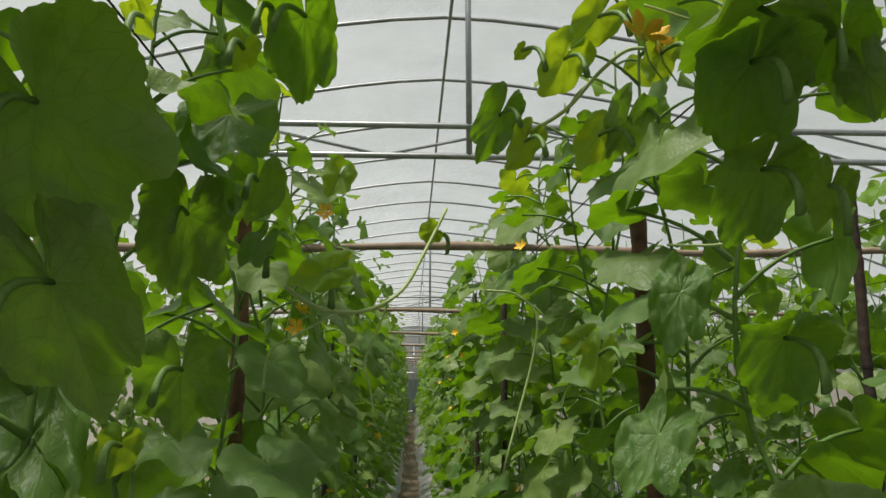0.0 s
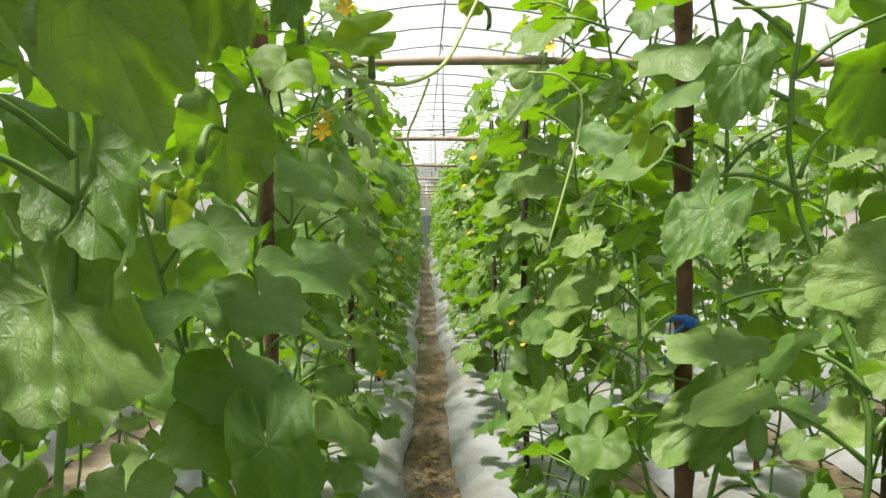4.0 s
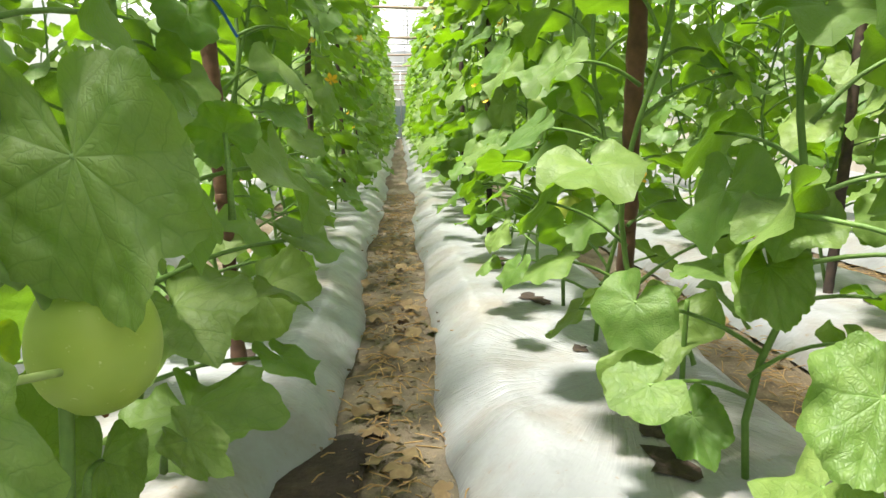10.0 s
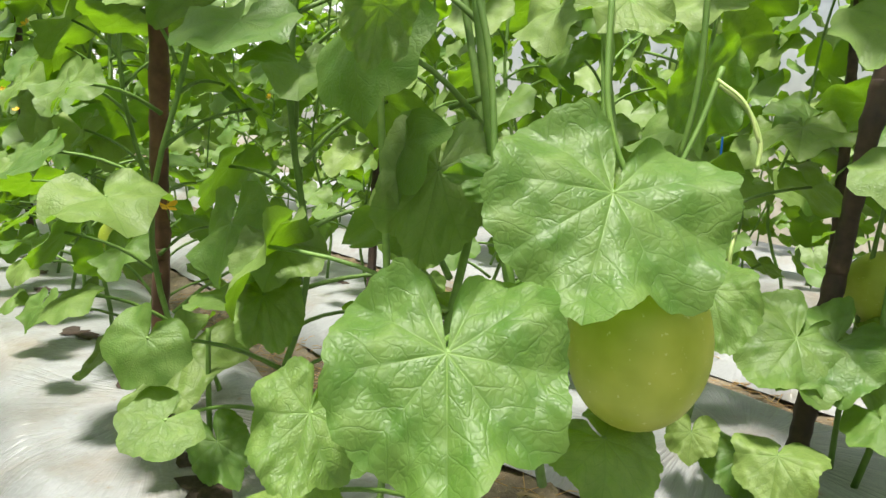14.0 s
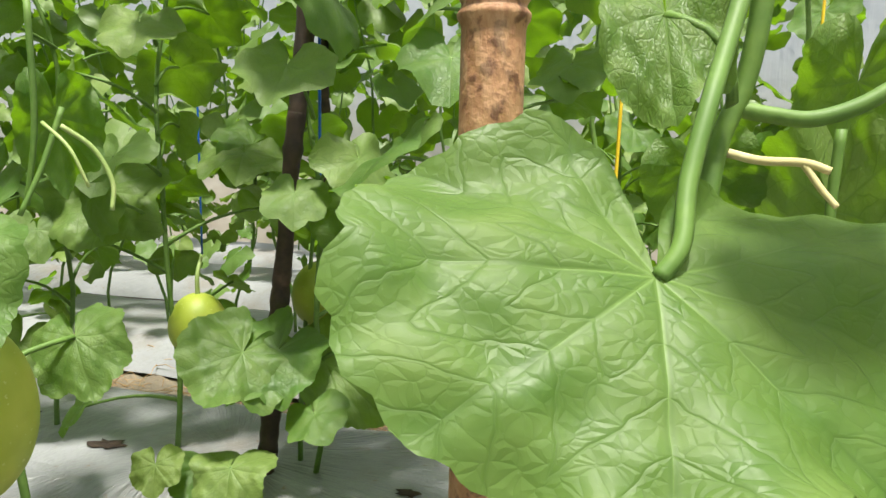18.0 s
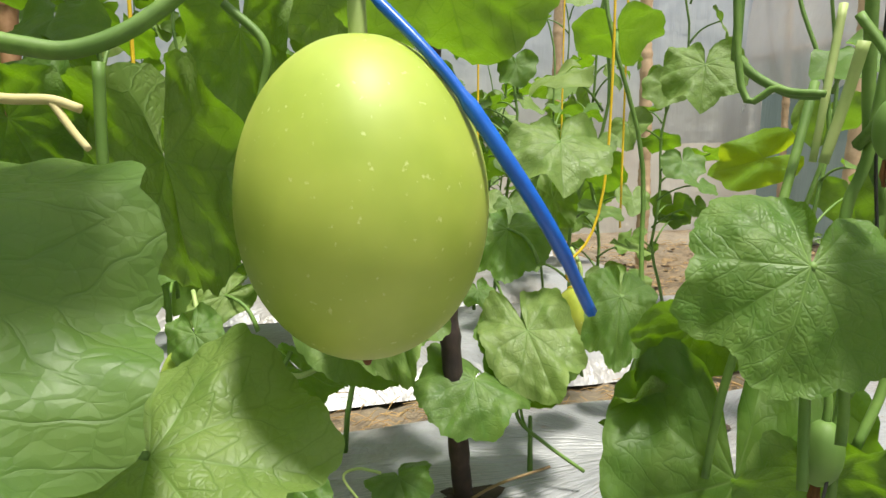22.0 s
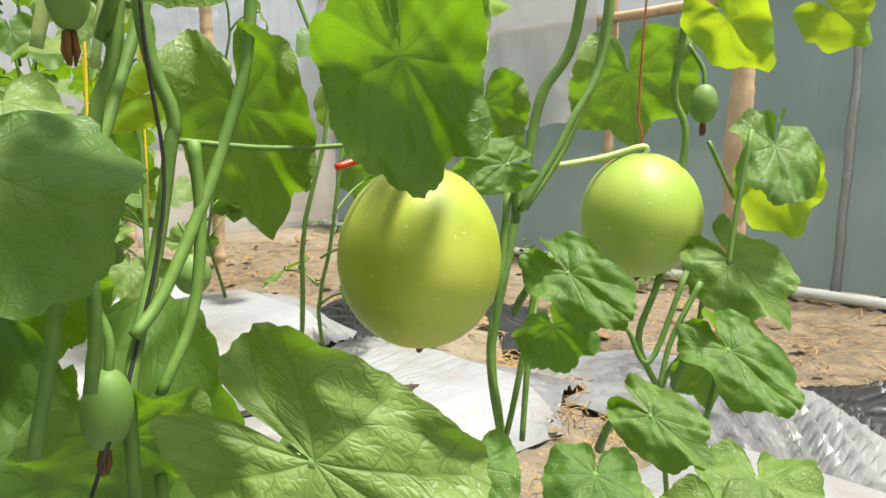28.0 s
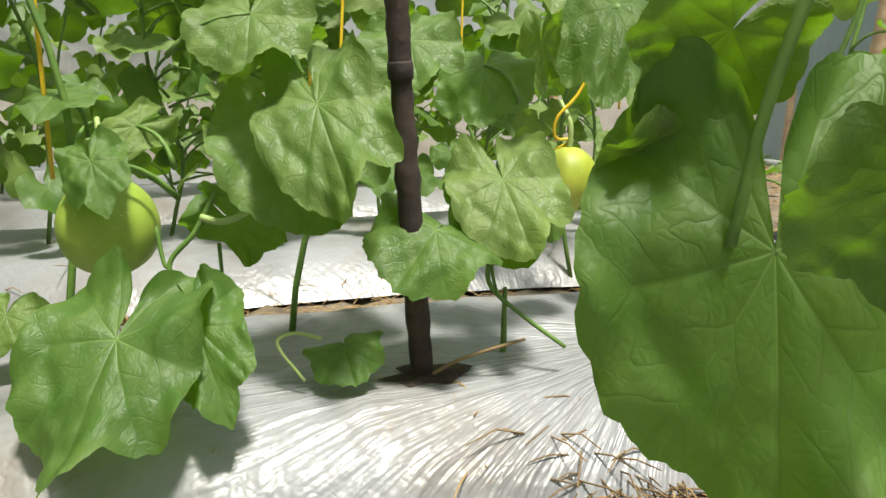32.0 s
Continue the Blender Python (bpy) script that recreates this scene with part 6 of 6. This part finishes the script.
# a reddish stick and blue rope between leaves
stick = new("cross_stick", tube("cross_stick", [(-0.66, 0.80, 0.955), (-0.52, 0.79, 0.96), (-0.43, 0.78, 0.965)], 0.005, BAMBOO, 8))
tagged(stick, "short reddish stick tied between stakes", "stick")


# ---- planting holes, straw, debris ----
def hole(x, y, r):
    rs = np.random.RandomState(int(abs(x * 991 + y * 773)) % 9999)
    g = ground_height(x, y)
    n = 14
    rad = [r * (0.5 + 0.8 * rs.rand()) for _ in range(n)]
    ring = lambda f, z: [(rad[k] * f * 0.8 * math.cos(6.283 * k / n), rad[k] * f * 1.2 * math.sin(6.283 * k / n), z + 0.002 * rs.rand()) for k in range(n)]
    verts = ring(1.0, 0.0) + ring(0.8, 0.002) + ring(0.35, 0.001)
    faces = [(i * n + k, i * n + (k + 1) % n, (i + 1) * n + (k + 1) % n, (i + 1) * n + k) for i in range(2) for k in range(n)] + [tuple(2 * n + k for k in range(n))]
    ob = new("planting_hole", mesh_of("planting_hole", verts, faces, DARK_SOIL))
    ob.location = (x, y, g + 0.009)
    tagged(ob, "dark soil showing in a torn planting hole", "planting hole", "planting holes")


rh = np.random.RandomState(9)
for k in (0, 1, 2):
    for i in range(15):
        y = -1.7 + 0.38 * i
        if (k == 0 and y < 0.2) or (k == 2 and -1.0 < y < -0.2):
            continue
        hole(row_x(k, y) + rh.normal(0, 0.03), y + rh.normal(0, 0.04), rh.uniform(0.022, 0.045))
hole(1.467, -0.694, 0.055)
hole(0.44, 2.22, 0.05)
hole(0.47, 1.107, 0.055)
hole(0.415, 2.76, 0.045)
hole(-0.347, 1.33, 0.05)


def litter(name, n, place, length, r, mat, label, seed):
    """Loose bits lying on the ground, one mesh."""
    rs = np.random.RandomState(seed)
    verts, faces, o = [], [], 0
    for _ in range(n):
        x, y = place(rs)
        z = ground_height(x, y) + rs.uniform(0.003, 0.012)
        a, ln = rs.uniform(0, 6.28), length * rs.uniform(0.4, 1.3)
        d = np.array([math.cos(a), math.sin(a), rs.normal(0, 0.12)])
        p = np.array([x, y, z])
        v, f = tube_data([p, p + d * ln * 0.5 + np.array([0, 0, 0.2 * ln * rs.rand()]), p + d * ln], [r, r, r * 0.6], 3, False)
        verts += v
        faces += [tuple(i + o for i in q) for q in f]
        o += len(v)
    tagged(new(name, mesh_of(name, verts, faces, mat)), label, name.replace("_", " "), kind="stuff")


litter("straw_litter", 900, lambda rs: (lambda y: (trench_x(0, y) + rs.normal(0, 0.07), y))(0.6 + 6 * rs.rand() ** 1.5), 0.055, 0.0021, STRAW, "dry straw scattered in the wet furrow", 1)
litter("straw_litter", 900, lambda rs: (lambda y: (trench_x(1, y) + rs.normal(0, 0.09), y))(rs.uniform(-2.2, 3)), 0.07, 0.0014, STRAW, "dry straw scattered in the furrow", 2)
litter("straw_litter", 900, lambda rs: (lambda y: (trench_x(2, y) + rs.normal(0, 0.09), y))(rs.uniform(-2.3, 3)), 0.07, 0.0014, STRAW, "dry straw scattered in the furrow", 3)
litter("straw_litter", 700, lambda rs: (1.45 + rs.normal(0, 0.10), -2.22 + rs.normal(0, 0.09)), 0.10, 0.0016, STRAW, "heap of dry straw at the bed's end", 4)
litter("straw_litter", 1800, lambda rs: (rs.uniform(0.3, 5.0), rs.uniform(-4.1, -2.0)), 0.07, 0.0018, STRAW, "straw bits on the bare soil", 5)
litter("dead_vines", 160, lambda rs: (1.22 + rs.normal(0, 0.06), -0.93 + rs.normal(0, 0.07)), 0.08, 0.0016, DRY, "heap of dried vine stems on the film", 6)
litter("soil_crumbs", 500, lambda rs: (lambda y: (trench_x(0, y) + rs.normal(0, 0.06), y))(0.6 + 4 * rs.rand() ** 1.5), 0.016, 0.004, SOIL, "soil crumbs along the furrow", 7)


def crumpled_film(cx, cy, w, d, h, seed, mat, label, turn=0.0):
    rs = np.random.RandomState(seed)
    n = 60
    ph = rs.uniform(0, 6.28, 5)
    verts = []
    for j in range(n // 2 + 1):
        for i in range(n + 1):
            u, v = i / n - 0.5, j / (n // 2) - 0.5
            x, y = u * w * (1 + 0.10 * math.sin(5 * v + ph[0])), v * d * (1 + 0.25 * math.sin(4 * u + ph[1]))
            q = 26 * v + 3.5 * math.sin(5 * u + ph[2]) + 2 * math.sin(9 * u + ph[3])
            env = max(0.0, math.cos(math.pi * v)) ** 0.6
            z = 0.012 + h * env * (0.35 + 0.35 * abs(math.sin(q)) + 0.2 * math.sin(7 * u + ph[4]) + 0.12 * math.sin(q * 2.3 + 8 * u)) * (0.6 + 0.4 * math.cos(math.pi * u))
            verts.append((x, y, max(0.004, z)))
    k = n + 1
    faces = [(j * k + i, j * k + i + 1, (j + 1) * k + i + 1, (j + 1) * k + i) for j in range(n // 2) for i in range(n)]
    ob = new("gathered_film", mesh_of("gathered_film", verts, faces, mat))
    ob.location, ob.rotation_euler = (cx, cy, 0.0), (0, 0, radians(turn))
    tagged(ob, label, "plastic film", "gathered films")


crumpled_film(0.86, -2.22, 0.95, 0.50, 0.16, 1, CRUMPLED, "silver-grey film gathered in folds at the bed's end", -18)
crumpled_film(0.62, -2.55, 0.5, 0.35, 0.17, 2, BLACK_FILM, "black underside of film bunched on the soil", 30)
crumpled_film(2.32, -2.18, 0.55, 0.30, 0.12, 3, BLACK_FILM, "black film tucked round a bamboo post", -10)
crumpled_film(1.70, -2.0, 0.8, 0.28, 0.09, 4, CRUMPLED, "silver-grey film gathered in folds at the bed's end", 5)
crumpled_film(2.6, -2.0, 0.8, 0.30, 0.09, 5, CRUMPLED, "silver-grey film gathered in folds at the bed's end", -8)

crumpled_film(1.25, -2.45, 0.7, 0.35, 0.07, 6, CRUMPLED, "silver-grey film gathered in folds at the bed's end", 25)
crumpled_film(1.9, -2.6, 0.6, 0.30, 0.06, 7, BLACK_FILM, "black film scrap lying on the soil", -35)


def dead_leaves():
    rs = np.random.RandomState(21)
    verts, faces, o = [], [], 0
    v0 = [(np.array([v.co[:] for v in me.vertices]), [tuple(f.vertices) for f in me.polygons]) for me in FAR_LEAVES]
    for i in range(320):
        x, y = (rs.uniform(0.4, 5.0), rs.uniform(-4.0, -2.05)) if i < 200 else (1.05 + rs.normal(0, 0.06), rs.uniform(-2.0, 2.5)) if i < 260 else (-0.015 + rs.normal(0, 0.06), rs.uniform(0.6, 4.0))
        v, f = v0[rs.randint(4)]
        m = np.array(aim((x, y, rs.uniform(0.012, 0.03)), (rs.normal(), rs.normal(), 0.1), (rs.normal(0, 0.3), rs.normal(0, 0.3), 1), rs.uniform(0.025, 0.075)))
        verts.append(v @ m[:3, :3].T + m[:3, 3])
        faces += [tuple(k + o for k in q) for q in f]
        o += len(v)
    tagged(new("dead_leaves", mesh_of("dead_leaves", np.vstack(verts), faces, DRY)), "dry brown melon leaves lying on the soil", "dead leaves", kind="stuff")


dead_leaves()


# weeds along the wall
def weeds():
    rs = np.random.RandomState(12)
    verts, faces, o = [], [], 0
    v0 = [(np.array([v.co[:] for v in me.vertices]), [tuple(f.vertices) for f in me.polygons]) for me in FAR_LEAVES[:2]]
    for _ in range(260):
        x, y = rs.uniform(1.5, 5.2), REAR_Y + rs.uniform(0.12, 0.7)
        v, f = v0[rs.randint(2)]
        m = np.array(aim((x, y, rs.uniform(0.01, 0.10)), (rs.normal(), rs.normal(), 0.3), (rs.normal(0, 0.4), rs.normal(0, 0.4), 1), rs.uniform(0.03, 0.07)))
        verts.append(v @ m[:3, :3].T + m[:3, 3])
        faces += [tuple(i + o for i in q) for q in f]
        o += len(v)
    tagged(new("weeds", mesh_of("weeds", np.vstack(verts), faces, LEAF)), "low green weeds along the foot of the wall", "weeds", kind="stuff")


weeds()
